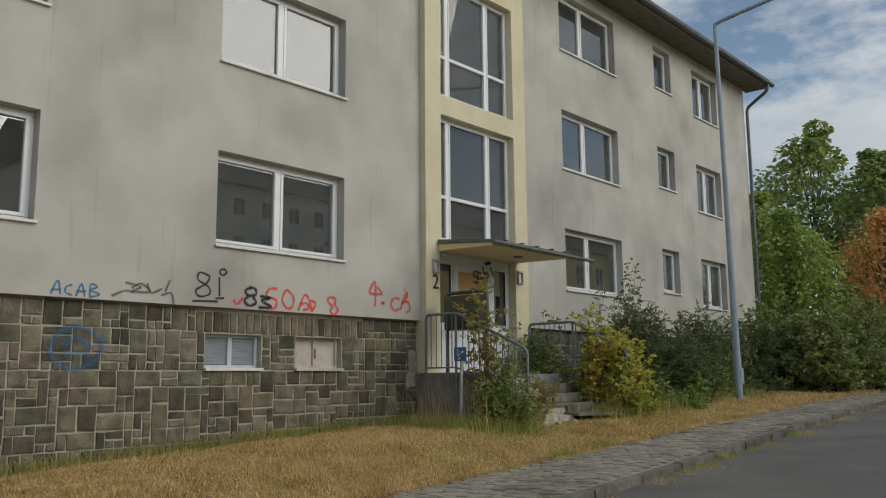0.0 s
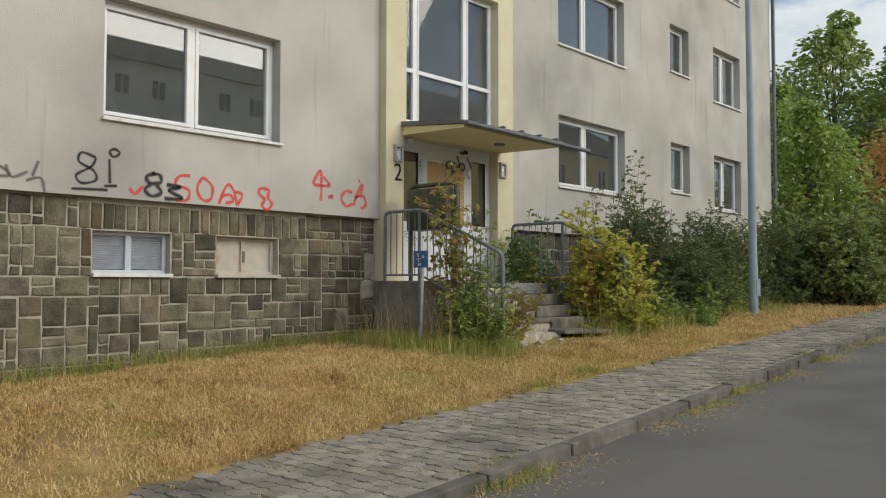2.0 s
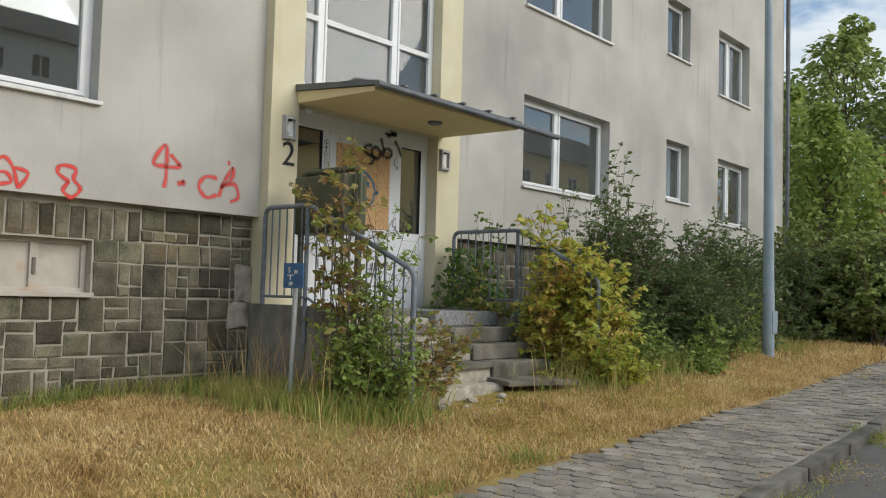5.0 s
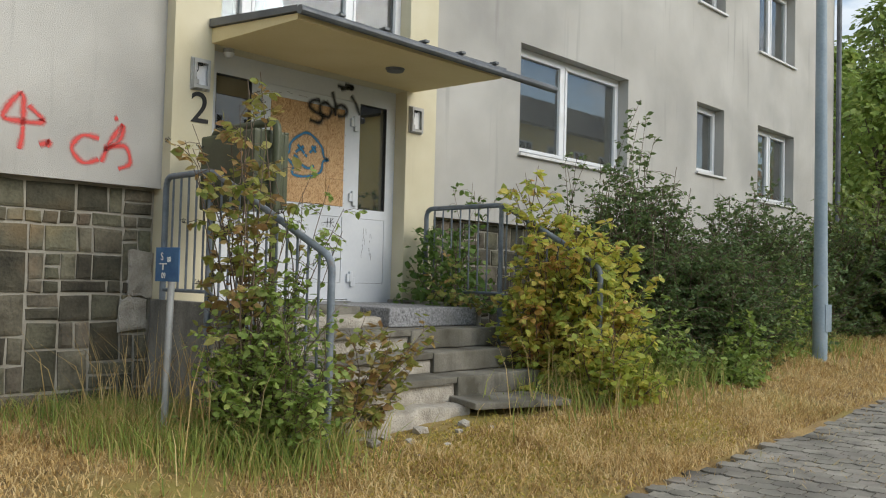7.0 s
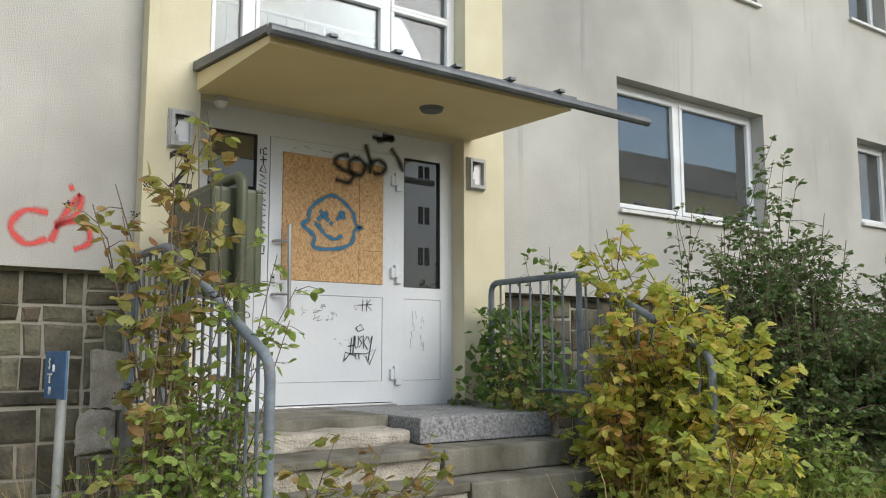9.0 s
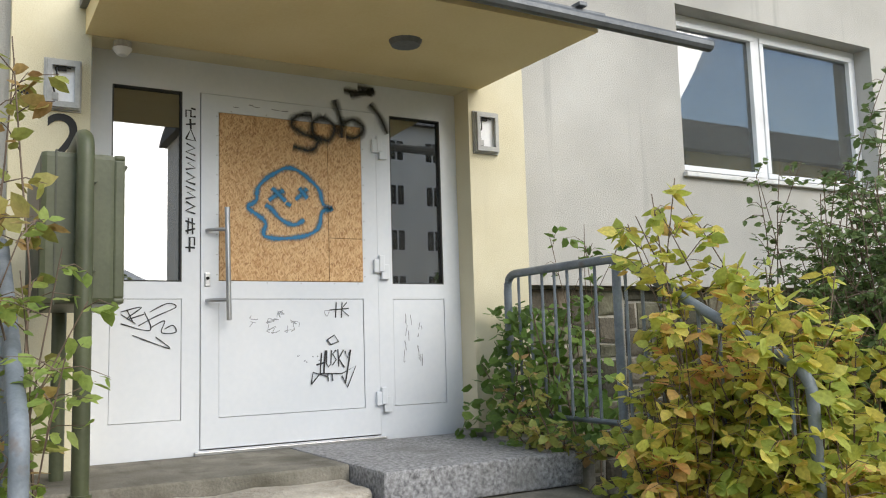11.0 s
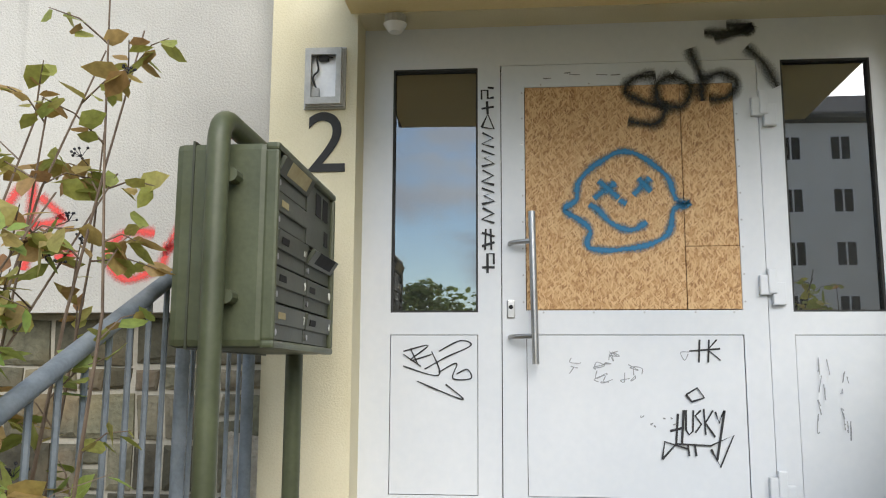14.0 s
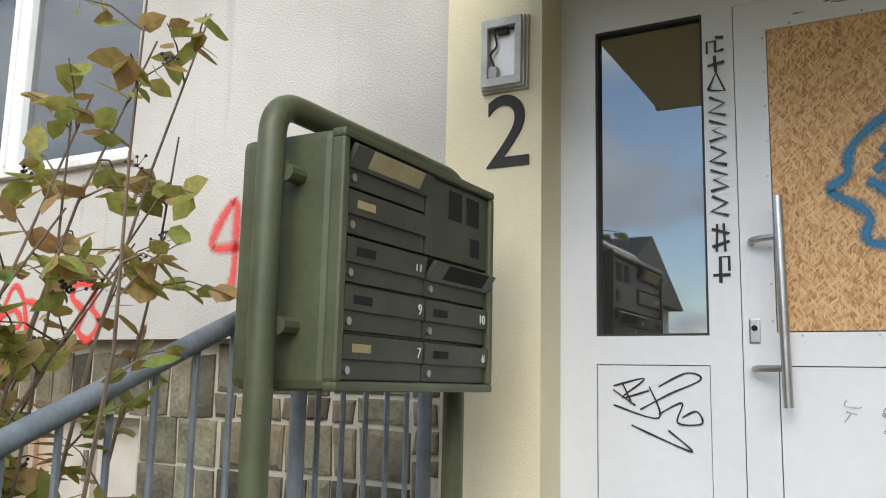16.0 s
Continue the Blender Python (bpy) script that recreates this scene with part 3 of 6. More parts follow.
# plinth backing with cellar windows
CELLAR = [(6.51, 7.43, 1.66, 2.13), (8.04, 8.95, 1.66, 2.13)]
tagged(part("wall_plinth_left", slab_wall(Y_START, 10.64, -1.0, 2.479, -10.34, PX - 0.012, CELLAR), M_MORTAR), "stone plinth with pale mortar joints", "wall", kind="structure")
tagged(part("wall_plinth_right", slab_wall(13.62, Y_END, 0.0, 2.479, -10.34, PX - 0.012, []), M_MORTAR), "stone plinth with pale mortar joints", "wall", kind="structure")
tagged(part("trim_base_left", box(PX - 0.01, PX + 0.12, 3.0, 6.2, 0.30, 0.47, 0.01), M_CONCRETE), "pale concrete footing strip at the plinth", "footing", kind="structure")

for k, (y0, y1, z0, z1) in enumerate(((10.36, 10.60, 1.36, 1.60), (10.44, 10.63, 1.62, 1.98))):
    bm = box(PX - 0.01, PX + 0.028, y0, y1, z0, z1)
    bmesh.ops.subdivide_edges(bm, edges=bm.edges[:], cuts=4)
    for v_ in bm.verts:
        v_.co += Vector((0.012 * noise.noise(v_.co * 25), 0.05 * noise.noise(v_.co * 11), 0.05 * noise.noise(v_.co * 13 + Vector((3, 1, 2)))))
    tagged(part("trim_patch_%d" % (k + 1), bm, M_RUBBLE), "crumbling pale render patch on the stone corner", "render patch", kind="structure")

# roof with eave and gutter
roof = thing("roof", (-15, 9, EAVE), "dark slate roof with overhanging eave", "roof", kind="structure")
bm = bmesh.new()
v = [bm.verts.new(p) for p in ((-9.2, Y_START - 0.5, 10.62), (-9.2, Y_END + 0.45, 10.62), (-15.4, Y_END + 0.45, 13.6), (-15.4, Y_START - 0.5, 13.6), (-21.4, Y_START - 0.5, 10.62), (-21.4, Y_END + 0.45, 10.62))]
bm.faces.new((v[0], v[1], v[2], v[3]))
bm.faces.new((v[3], v[2], v[5], v[4]))
r = bmesh.ops.extrude_face_region(bm, geom=bm.faces[:])
bmesh.ops.translate(bm, vec=(0, 0, -0.14), verts=[e for e in r["geom"] if isinstance(e, bmesh.types.BMVert)])
part("slates", bm, M_ROOF, roof)
bm = bmesh.new()
for ye in (Y_START, Y_END - 0.3):
    g = [bm.verts.new(p) for p in ((-10.0, ye, 10.47), (-20.8, ye, 10.47), (-15.4, ye, 13.2))]
    f = bm.faces.new(g)
    r = bmesh.ops.extrude_face_region(bm, geom=[f])
    bmesh.ops.translate(bm, vec=(0, 0.28, 0), verts=[e for e in r["geom"] if isinstance(e, bmesh.types.BMVert)])
part("gable", bm, M_PLASTER, roof, "white plaster gable")
part("soffit_board", box(-9.95, -9.26, Y_START - 0.4, Y_END + 0.4, 10.36, 10.40), M_EAVE, roof, "dark eave boarding")
part("fascia", box(-9.26, -9.22, Y_START - 0.4, Y_END + 0.4, 10.34, 10.5), M_EAVE, roof, "dark eave board")
for i in range(60):
    y = Y_END - 0.3 - i * 0.24
    part("snow_hook", tube([(-9.5, y, 10.76), (-9.5, y, 10.88)], 0.008, 5), M_ZINC, roof)
part("snow_rail", tube([(-9.5, 10, 10.88), (-9.5, Y_END + 0.3, 10.88)], 0.014, 6), M_ZINC, roof)
gutter = thing("gutter", (-9.15, Y_END, 10.4), "dark zinc gutter with downpipe at the corner", "gutter")
bm = bmesh.new()
prof = [(-9.15 + 0.08 * math.cos(a), 10.46 + 0.08 * math.sin(a)) for a in [math.pi + math.pi * i / 8 for i in range(9)]]
for y in (Y_START - 0.5, Y_END + 0.5):
    for x, z in prof:
        bm.verts.new((x, y, z))
bm.verts.ensure_lookup_table()
for i in range(8):
    bm.faces.new([bm.verts[k] for k in (i, i + 1, i + 10, i + 9)])
bm.faces.new([bm.verts[k] for k in range(9)])
bm.faces.new([bm.verts[k] for k in range(9, 18)])
part("trough", bm, M_ZINC, gutter)
part("downpipe", tube(bend([(-9.15, Y_END + 0.1, 10.38), (-9.15, Y_END + 0.1, 10.2), (-9.82, Y_END + 0.06, 9.75), (-9.82, Y_END + 0.06, 0.9)], 0.14), 0.05, 10), M_ZINC, gutter)


def window(name, y0, y1, z0, z1, parts, label, gx=GX, glass=M_GLASS, transom=None, sill=True, sash=0.045):
    """A white plastic window: outer frame, sashes, panes and sill. parts: where mullions stand, as shares of the width."""
    w = thing(name, (gx, (y0 + y1) / 2, z0), label, "window", kind="structure")
    f = 0.055
    xb, xf = gx - 0.04, gx + 0.03
    bars = [y0] + [y0 + (y1 - y0) * p for p in parts] + [y1]
    bm = box(xb, xf, y0, y1, z0, z0 + f, 0.004)
    box(xb, xf, y0, y1, z1 - f, z1, 0.004, bm)
    for y in (y0 + f / 2, y1 - f / 2):
        box(xb, xf - 0.001, y - f / 2, y + f / 2, z0 + f, z1 - f, 0.004, bm)
    for y in bars[1:-1]:
        box(xb, xf - 0.001, y - 0.035, y + 0.035, z0 + f, z1 - f, 0.004, bm)
    part("window_frame", bm, M_PVC, w)
    rows = [(z0 + f, z1 - f)] if transom is None else [(z0 + f, transom), (transom, z1 - f)]
    for i, (a, b) in enumerate(zip(bars, bars[1:])):
        a, b = a + (f if i == 0 else 0.035), b - (f if i == len(bars) - 2 else 0.035)
        for c, d in rows:
            bm = box(xb + 0.01, xf + 0.012, a, b, c, c + sash, 0.006)
            box(xb + 0.01, xf + 0.012, a, b, d - sash, d, 0.006, bm)
            box(xb + 0.01, xf + 0.011, a, a + sash, c + sash, d - sash, 0.006, bm)
            box(xb + 0.01, xf + 0.011, b - sash, b, c + sash, d - sash, 0.006, bm)
            part("sash", bm, M_PVC, w)
            pane = part("pane", box(gx - 0.008, gx, a + sash, b - sash, c + sash, d - sash), glass, w)
            pane.visible_shadow = False
    if sill:
        bm = box(gx, WX + 0.045, y0 - 0.02, y1 + 0.03, z0 - 0.035, z0, 0.006)
        part("window_sill", bm, M_SILL, w, "stained white sill")
    return w


n = 0
for ci, (a, b) in enumerate(COLS):
    for c, d in ROWS_Z:
        n += 1
        window("window_%d" % n, a, b, c, d, (0.5,) if ci != 2 else (0.45,), "white double casement window with dark reflecting panes")
for c, d in SMALL_Z:
    n += 1
    window("window_%d" % n, 19.57, 20.50, c, d, (), "small white single casement window")
for k, (c, d, tr) in enumerate(((3.90, 6.20, 4.73), (6.56, 8.86, 7.36))):
    n += 1
    window("window_%d" % n, 11.05, 13.22, c, d, (0.16, 0.69), "tall white stairwell window in cream surround", gx=-9.95, glass=M_STAIRGLASS, transom=tr, sill=False, sash=0.03)
# stairwell inside
tagged(part("wall_stairwell", box(-13.99, -13.9, 10.6, 13.75, 0.5, EAVE), M_ROOM), "bare stairwell back wall", "wall", kind="structure")
tagged(part("floor_stair_landing", box(-13.9, -11.6, 10.62, 13.7, 4.5, 4.65), M_CONCRETE), "stair landing behind the tall window", "landing", kind="structure")
tagged(part("floor_hall", box(-13.9, -10.36, 10.62, 13.7, 1.3, 1.56), M_CONCRETE), "hall floor behind the entrance door", "floor", kind="structure")
tagged(part("floor_stair_half", box(-11.5, -10.36, 10.66, 13.6, 3.72 - 0.15, 3.705), M_CONCRETE), "half landing behind the stair window", "landing", kind="structure")
# balustrade seen through the lower stair window
bal = thing("stair_balustrade", (-10.5, 12, 3.9), "thin pale stair balustrade behind the window", "balustrade")
for i in range(13):
    part("baluster", tube([(-10.5, 11.1 + i * 0.17, 3.70), (-10.5, 11.1 + i * 0.17, 4.7)], 0.008, 5), M_GALV, bal)
part("rail", tube([(-10.5, 11.0, 4.7), (-10.5, 13.3, 4.7)], 0.02, 6), M_GALV, bal)
part("lower_rail", tube([(-10.5, 11.0, 3.78), (-10.5, 13.3, 3.78)], 0.015, 6), M_GALV, bal)
cur = thing("curtain", (-10.4, 17.0, 3.4), "yellowed hanging curtain behind the window", "curtain")
bm = bmesh.new()
cv = [[bm.verts.new((-10.42 + 0.03 * math.sin(i * 1.7), 16.4 + i * 0.035, z)) for z in (2.552, 4.75)] for i in range(17)]
for p, q in zip(cv, cv[1:]):
    bm.faces.new((p[0], q[0], q[1], p[1]))
bmesh.ops.solidify(bm, geom=bm.faces[:], thickness=0.004)
part("cloth", bm, M_CURTAIN, cur)

# cellar windows
for k, (a, b, c, d) in enumerate(CELLAR):
    n += 1
    w = thing("window_%d" % n, (-10.1, a, c), ("pale blue-grey cellar window with closed blinds" if k == 0 else "rusty perforated cellar window shutter"), "window", kind="structure")
    fm = M_PVC if k == 0 else M_MESHPLATE
    bm = box(-10.17, -10.11, a, b, c, c + 0.05, 0.004)
    box(-10.17, -10.11, a, b, d - 0.04, d, 0.004, bm)
    for y0, y1 in ((a, a + 0.045), (b - 0.045, b), ((a + b) / 2 - 0.035, (a + b) / 2 + 0.035)):
        box(-10.17, -10.109, y0, y1, c + 0.05, d - 0.04, 0.004, bm)
    part("window_frame", bm, M_BLUEFRAME if k == 0 else M_MESHPLATE, w)
    part("window_sill", box(-10.11, -9.955, a - 0.01, b + 0.01, c - 0.03, c + 0.012, 0.004), M_SILL if k == 0 else M_MESHPLATE, w, "pale stained sill")
    if k == 0:
        for i in range(15):
            z = c + 0.06 + i * 0.025
            part("slat", box(-10.155, -10.145, a + 0.045, b - 0.045, z, z + 0.021, turn=pose(0, 0, 0, 0, 25, 0)), M_BLIND, w)
        part("backing", box(-10.2, -10.19, a, b, c, d), M_SEAM, w)
    else:
        for y0, y1 in ((a + 0.045, (a + b) / 2 - 0.035), ((a + b) / 2 + 0.035, b - 0.045)):
            part("plate", box(-10.15, -10.14, y0, y1, c + 0.05, d - 0.04), M_MESHPLATE, w, "rusting perforated metal plate")
        part("latch", box(-10.108, -10.095, (a + b) / 2 - 0.015, (a + b) / 2 + 0.015, c + 0.16, c + 0.3, 0.004), M_EAVE, w, "rusty latch")

# ---- entrance door ----
door = thing("door_1", (DX, 12.1, 1.57), "white plastic entrance door boarded with strand board", "door", kind="structure")
LEAF = (11.58, 12.635, 1.59, 3.525)
frame_holes = [(11.125, 11.485, 2.48, 3.52), (12.73, 13.085, 2.48, 3.52), LEAF, (11.125, 11.485, 1.755, 2.39), (12.73, 13.085, 1.755, 2.39)]
part("door_frame", slab_wall(11.0, 13.2, 1.565, 3.70, DX - 0.07, DX, frame_holes), M_DOORPVC, door)
part("seal", box(DX - 0.075, DX - 0.045, 11.56, 12.655, 1.57, 3.55), M_SEAM, door, "dark rubber seal")
g = 0.004
leaf = part("door_leaf", slab_wall(LEAF[0] + g, LEAF[1] - g, LEAF[2] + 0.008, LEAF[3] - g, DX - 0.044, DX + 0.006, [(11.68, 12.535, 2.487, 3.425), (11.68, 12.535, 1.755, 2.39)]), M_DOORPVC, door)
part("lower_panel", box(DX - 0.03, DX + 0.001, 11.683, 12.532, 1.758, 2.387), M_DOORPVC, leaf)
osb = part("boarding", box(DX - 0.03, DX + 0.010, 11.683, 12.318, 2.490, 3.422, 0.001), M_OSB, leaf, "chipboard sheet of coarse flakes")
part("boarding", box(DX - 0.03, DX + 0.009, 12.321, 12.532, 2.745, 3.422, 0.001), M_OSB, leaf, "chipboard strip of coarse flakes")
part("boarding", box(DX - 0.03, DX + 0.011, 12.321, 12.532, 2.490, 2.742, 0.001), M_OSB, leaf, "chipboard patch of coarse flakes")
for i in range(9):
    for y, z in ((11.67, 2.52 + i * 0.11), (12.545, 2.52 + i * 0.11)):
        part("screw", tube([(DX + 0.004, y, z), (DX + 0.009, y, z)], 0.004, 6), M_STEEL, leaf)
for y in (11.75, 11.95, 12.15, 12.35, 12.5):
    for z in (3.435, 2.478):
        part("screw", tube([(DX + 0.004, y, z), (DX + 0.009, y, z)], 0.004, 6), M_STEEL, leaf)
bm = tube([(DX + 0.085, 11.715, 2.27), (DX + 0.085, 11.705, 2.88)], 0.014, 12)
handle = part("pull_handle", bm, M_STEEL, leaf, "long brushed steel pull bar", True)
for z in (2.38, 2.76):
    part("bracket", tube(bend([(DX, 11.615, z), (DX + 0.045, 11.62, z), (DX + 0.085, 11.71, z)], 0.03), 0.010, 8), M_STEEL, leaf, "steel bracket", True)
part("lock", box(DX + 0.004, DX + 0.014, 11.603, 11.635, 2.455, 2.53, 0.005), M_STEEL, leaf, "oval steel lock plate")
part("keyhole", tube([(DX + 0.013, 11.619, 2.50), (DX + 0.018, 11.619, 2.50)], 0.009, 10), M_BLACKHOLE, leaf)
for z in (1.80, 2.58, 3.31):
    hb = box(DX + 0.004, DX + 0.03, 12.60, 12.645, z - 0.035, z + 0.045, 0.005)
    box(DX, DX + 0.028, 12.648, 12.70, z - 0.075, z + 0.015, 0.005, hb)
    box(DX + 0.006, DX + 0.036, 12.63, 12.665, z - 0.03, z + 0.07, 0.006, hb)
    part("hinge", hb, M_DOORPVC, door)
for a, b in ((11.125, 11.485), (12.73, 13.085)):
    part("side_panel", box(DX - 0.03, DX - 0.004, a + 0.003, b - 0.003, 1.758, 2.387), M_DOORPVC, door)
    part("gap", box(DX - 0.06, DX - 0.032, a - 0.01, b + 0.01, 1.74, 2.40), M_SEAM, door)
    p = part("pane", box(DX - 0.034, DX - 0.026, a, b, 2.48, 3.52), M_DOORGLASS, door, "dark reflecting glass")
    p.visible_shadow = False
    bm = slab_wall(a, b, 2.48, 3.52, DX - 0.025, DX - 0.004, [(a + 0.008, b - 0.008, 2.488, 3.512)])
    part("glazing_bead", bm, M_SEAM, door)
part("threshold", box(DX - 0.05, DX + 0.03, 11.55, 12.66, 1.566, 1.585, 0.003), M_STEEL, door, "worn metal threshold")

# canopy
can = thing("entrance_canopy", (-9.2, 12.1, 3.69), "flat cream canopy with dark zinc edge and gutter", "canopy")
CY0, CY1, CF = 10.97, 13.28, -8.60
bm = bmesh.new()
pv = []
for y in (CY0, CY1):
    pv.append([bm.verts.new(p) for p in ((BX, y, 3.705), (CF, y, 3.68), (CF, y, 3.725), (BX, y, 3.83))])
a, b = pv
for i in range(4):
    j = (i + 1) % 4
    bm.faces.new((a[i], a[j], b[j], b[i]))
bm.faces.new(a)
bm.faces.new(b[::-1])
part("slab", bm, M_SOFFIT, can)
bm = bmesh.new()
pv = []
for y in (CY0 - 0.03, CY1 + 0.03):
    pv.append([bm.verts.new(p) for p in ((BX + 0.004, y, 3.834), (CF + 0.03, y, 3.729), (CF + 0.03, y, 3.775), (BX + 0.004, y, 3.90))])
a, b = pv
for i in range(4):
    j = (i + 1) % 4
    bm.faces.new((a[i], a[j], b[j], b[i]))
bm.faces.new(a)
bm.faces.new(b[::-1])
part("roofing", bm, M_ZINC, can, "dark zinc roofing")
part("gutter", tube([(CF + 0.06, CY0 - 0.03, 3.735), (CF + 0.06, 14.02, 3.70)], 0.035, 10), M_ZINC, can, "thin grey gutter")
for i in range(5):
    y = CY0 + 0.35 + i * 0.45
    part("gutter_bracket", box(CF - 0.06, CF + 0.06, y, y + 0.05, 3.778, 3.80, 0.004), M_ZINC, can)
part("ceiling_fitting", tube([(-9.15, 12.45, 3.695), (-9.15, 12.45, 3.665)], 0.09, 16, taper=0.075), M_ZINC, can, "black-sprayed round ceiling fitting")
sensor = thing("motion_detector", (-9.8, 11.15, 3.63), "small white round sensor under the canopy", "sensor")
part("base", tube([(-9.80, 11.15, 3.70), (-9.80, 11.15, 3.665)], 0.045, 14), M_LAMPBOX, sensor)
part("eye", tube([(-9.80, 11.15, 3.665), (-9.80, 11.15, 3.645), (-9.80, 11.15, 3.63)], 0.05, 14, taper=0.025), M_PVC, sensor, "", True)


def wall_lamp(y0, y1, z0, z1):
    """A square wall lamp, its cover gone."""
    t = thing("wall_lamp", (BX, (y0 + y1) / 2, z0), "broken grey wall lamp without its cover", "lamp", "lamps beside the door")
    for k, o in enumerate((0.0, 0.006, 0.012)):
        part("rim", slab_wall(y0 + o, y1 - o, z0 + o, z1 - o, BX + 0.001 + 0.016 * k, BX + 0.015 + 0.016 * k, [(y0 + o + 0.022, y1 - o - 0.022, z0 + o + 0.028, z1 - o - 0.028)]), M_LAMPBOX, t)
    part("reflector", box(BX + 0.001, BX + 0.008, y0 + 0.02, y1 - 0.02, z0 + 0.025, z1 - 0.025), M_REFLECTOR, t, "bright white back plate")
    part("socket", box(BX + 0.008, BX + 0.035, y0 + 0.03, y0 + 0.065, z0 + 0.045, z0 + 0.085, 0.005), M_LAMPBOX, t)
    part("wire", tube(bend([(BX + 0.02, y0 + 0.05, z0 + 0.085), (BX + 0.03, y0 + 0.035, z0 + 0.13), (BX + 0.02, y0 + 0.06, z0 + 0.16), (BX + 0.03, y0 + 0.05, z1 - 0.04), (BX + 0.02, y1 - 0.05, z1 - 0.045)], 0.015), 0.004, 6), M_SEAM, t, "loose dark wire")
    part("terminal", box(BX + 0.008, BX + 0.028, y0 + 0.06, y0 + 0.10, z1 - 0.06, z1 - 0.035, 0.004), M_SEAM, t)


wall_lamp(10.785, 10.955, 3.295, 3.555)
wall_lamp(13.225, 13.405, 3.29, 3.56)

# house number
me = words("2", 0.36, 0.003)
me.transform(Matrix(((0, 0, 1, BX + 0.004), (1, 0, 0, 10.79), (0, 1, 0, 3.035), (0, 0, 0, 1))))
tagged(mesh_object("house_number", me, M_BLACKPAINT), "black house number two on the cream wall", "number")

# ---- steps and landing ----
def worn(bm, amount=0.012, scale=9.0):
    """Breaks the edges of a slab with uneven wear."""
    bmesh.ops.subdivide_edges(bm, edges=[e for e in bm.edges if e.calc_length() > 0.2], cuts=14, use_grid_fill=True)
    for v_ in bm.verts:
        n_ = noise.noise(v_.co * scale)
        v_.co += Vector((amount * n_ - amount * 0.4, 0, amount * 0.6 * noise.noise(v_.co * scale * 0.7 + Vector((5, 2, 1)))))
    return bm


stairs = thing("entrance_steps", (-8.8, 12, 0.8), "worn grey concrete entrance steps with a broken flight", "steps")
part("landing", box(DX + 0.03, -8.72, 12.07, 13.15, 1.41, 1.57, 0.012), M_TERRAZZO, stairs, "grey terrazzo landing edge")
part("landing", box(DX + 0.03, -9.08, 10.70, 12.066, 1.41, 1.568, 0.012), M_CONCRETE, stairs, "worn landing with missing edge slab")
part("core", box(-9.85, -8.80, 10.72, 13.12, 0.5, 1.405), M_RUBBLE, stairs, "exposed broken concrete")
part("broken_edge", worn(box(-9.1, -8.78, 10.75, 12.05, 1.40, 1.50, 0.03), 0.03, 8.0), M_RUBBLE, stairs, "exposed broken concrete")
for z, xf, ya in ((1.405, -8.44, 10.8), (1.245, -8.18, 10.8), (1.085, -7.92, 10.8)):
    part("tread", worn(box(xf - 0.40, xf, ya, 12.05, z - 0.05, z, 0.01, turn=pose(0, 0, 0, 0.5, 0.6, 0))), M_CONCRETE, stairs)
    part("tread", worn(box(xf - 0.40, xf, 12.056, 13.10, z - 0.155, z, 0.012), 0.008), M_CONCRETE, stairs)
    part("riser", worn(box(xf - 0.30, xf - 0.035, ya, 12.05, z - 0.30, z - 0.052), 0.03, 7.0), M_RUBBLE, stairs, "chipped pale riser")
part("footing", worn(box(-8.3, -7.74, 10.78, 12.0, 0.55, 0.90, 0.03), 0.05, 5.0), M_RUBBLE, stairs, "crumbled pale bottom step")
part("brick_end", box(-8.1, -7.80, 10.70, 10.80, 0.6, 0.93, 0.01), M_STONE, stairs)
slab_ = tagged(part("loose_slab", box(-7.95, -7.50, 11.95, 12.85, 0.885, 0.935, 0.012, turn=pose(0, 0, 0, -1, 1.5, -14)), M_CONCRETE), "loose grey stone tread lying before the steps", "slab")
side = tagged(part("wall_landing_side", box(-9.98, -8.62, 10.62, 10.70, 0.4, 1.60, 0.01), M_WETWALL), "dark stained concrete side of the landing", "wall", kind="structure")
part_ = tagged(part("wall_landing_right", box(-9.9, -8.75, 13.12, 13.25, 0.5, 1.60, 0.01), M_WETWALL), "dark stained concrete side of the landing", "wall", kind="structure")


def railing(y, x_wall, x_bend, z_top, x_foot, z_foot_top, z_foot, z_bar, label):
    """A tube handrail: level at the landing, then sloping down along the steps to a foot post."""
    t = thing("handrail", (x_bend, y, z_foot), label, "railing", "railings of the steps")
    part("top_rail", tube(bend([(x_wall, y, z_bar), (x_wall, y, z_top), (x_bend, y, z_top), (x_foot, y, z_foot_top), (x_foot, y, z_foot)], 0.09), 0.024, 12), M_RAIL, t, "", True)
    part("post", tube([(x_bend - 0.02, y, z_bar - 0.5), (x_bend - 0.02, y, z_top)], 0.022, 10), M_RAIL, t, "", True)
    part("lower_rail", tube(bend([(x_wall, y, z_bar + 0.08), (x_bend, y, z_bar + 0.08), (x_foot, y, z_foot_top - 0.86)], 0.05), 0.014, 8), M_RAIL, t, "", True)
    k = 0
    x = x_wall + 0.115
    while x < x_foot - 0.05:
        s = 0 if x < x_bend else (x - x_bend) / (x_foot - x_bend)
        zt = z_top + (z_foot_top - z_top) * s
        zb = z_bar + 0.08 + (z_foot_top - 0.86 - z_bar - 0.08) * s
        if abs(x - x_bend + 0.02) > 0.05:
            part("baluster", tube([(x, y, zb), (x, y, zt)], 0.0085, 6), M_RAIL, t)
        x += 0.115


railing(10.60, -9.74, -9.06, 2.56, -7.66, 1.93, 0.72, 1.60, "weathered grey-blue tubular handrail with thin bars")
railing(13.30, -9.55, -8.56, 2.51, -7.50, 1.95, 0.80, 1.62, "weathered grey-blue tubular handrail under the shrub")

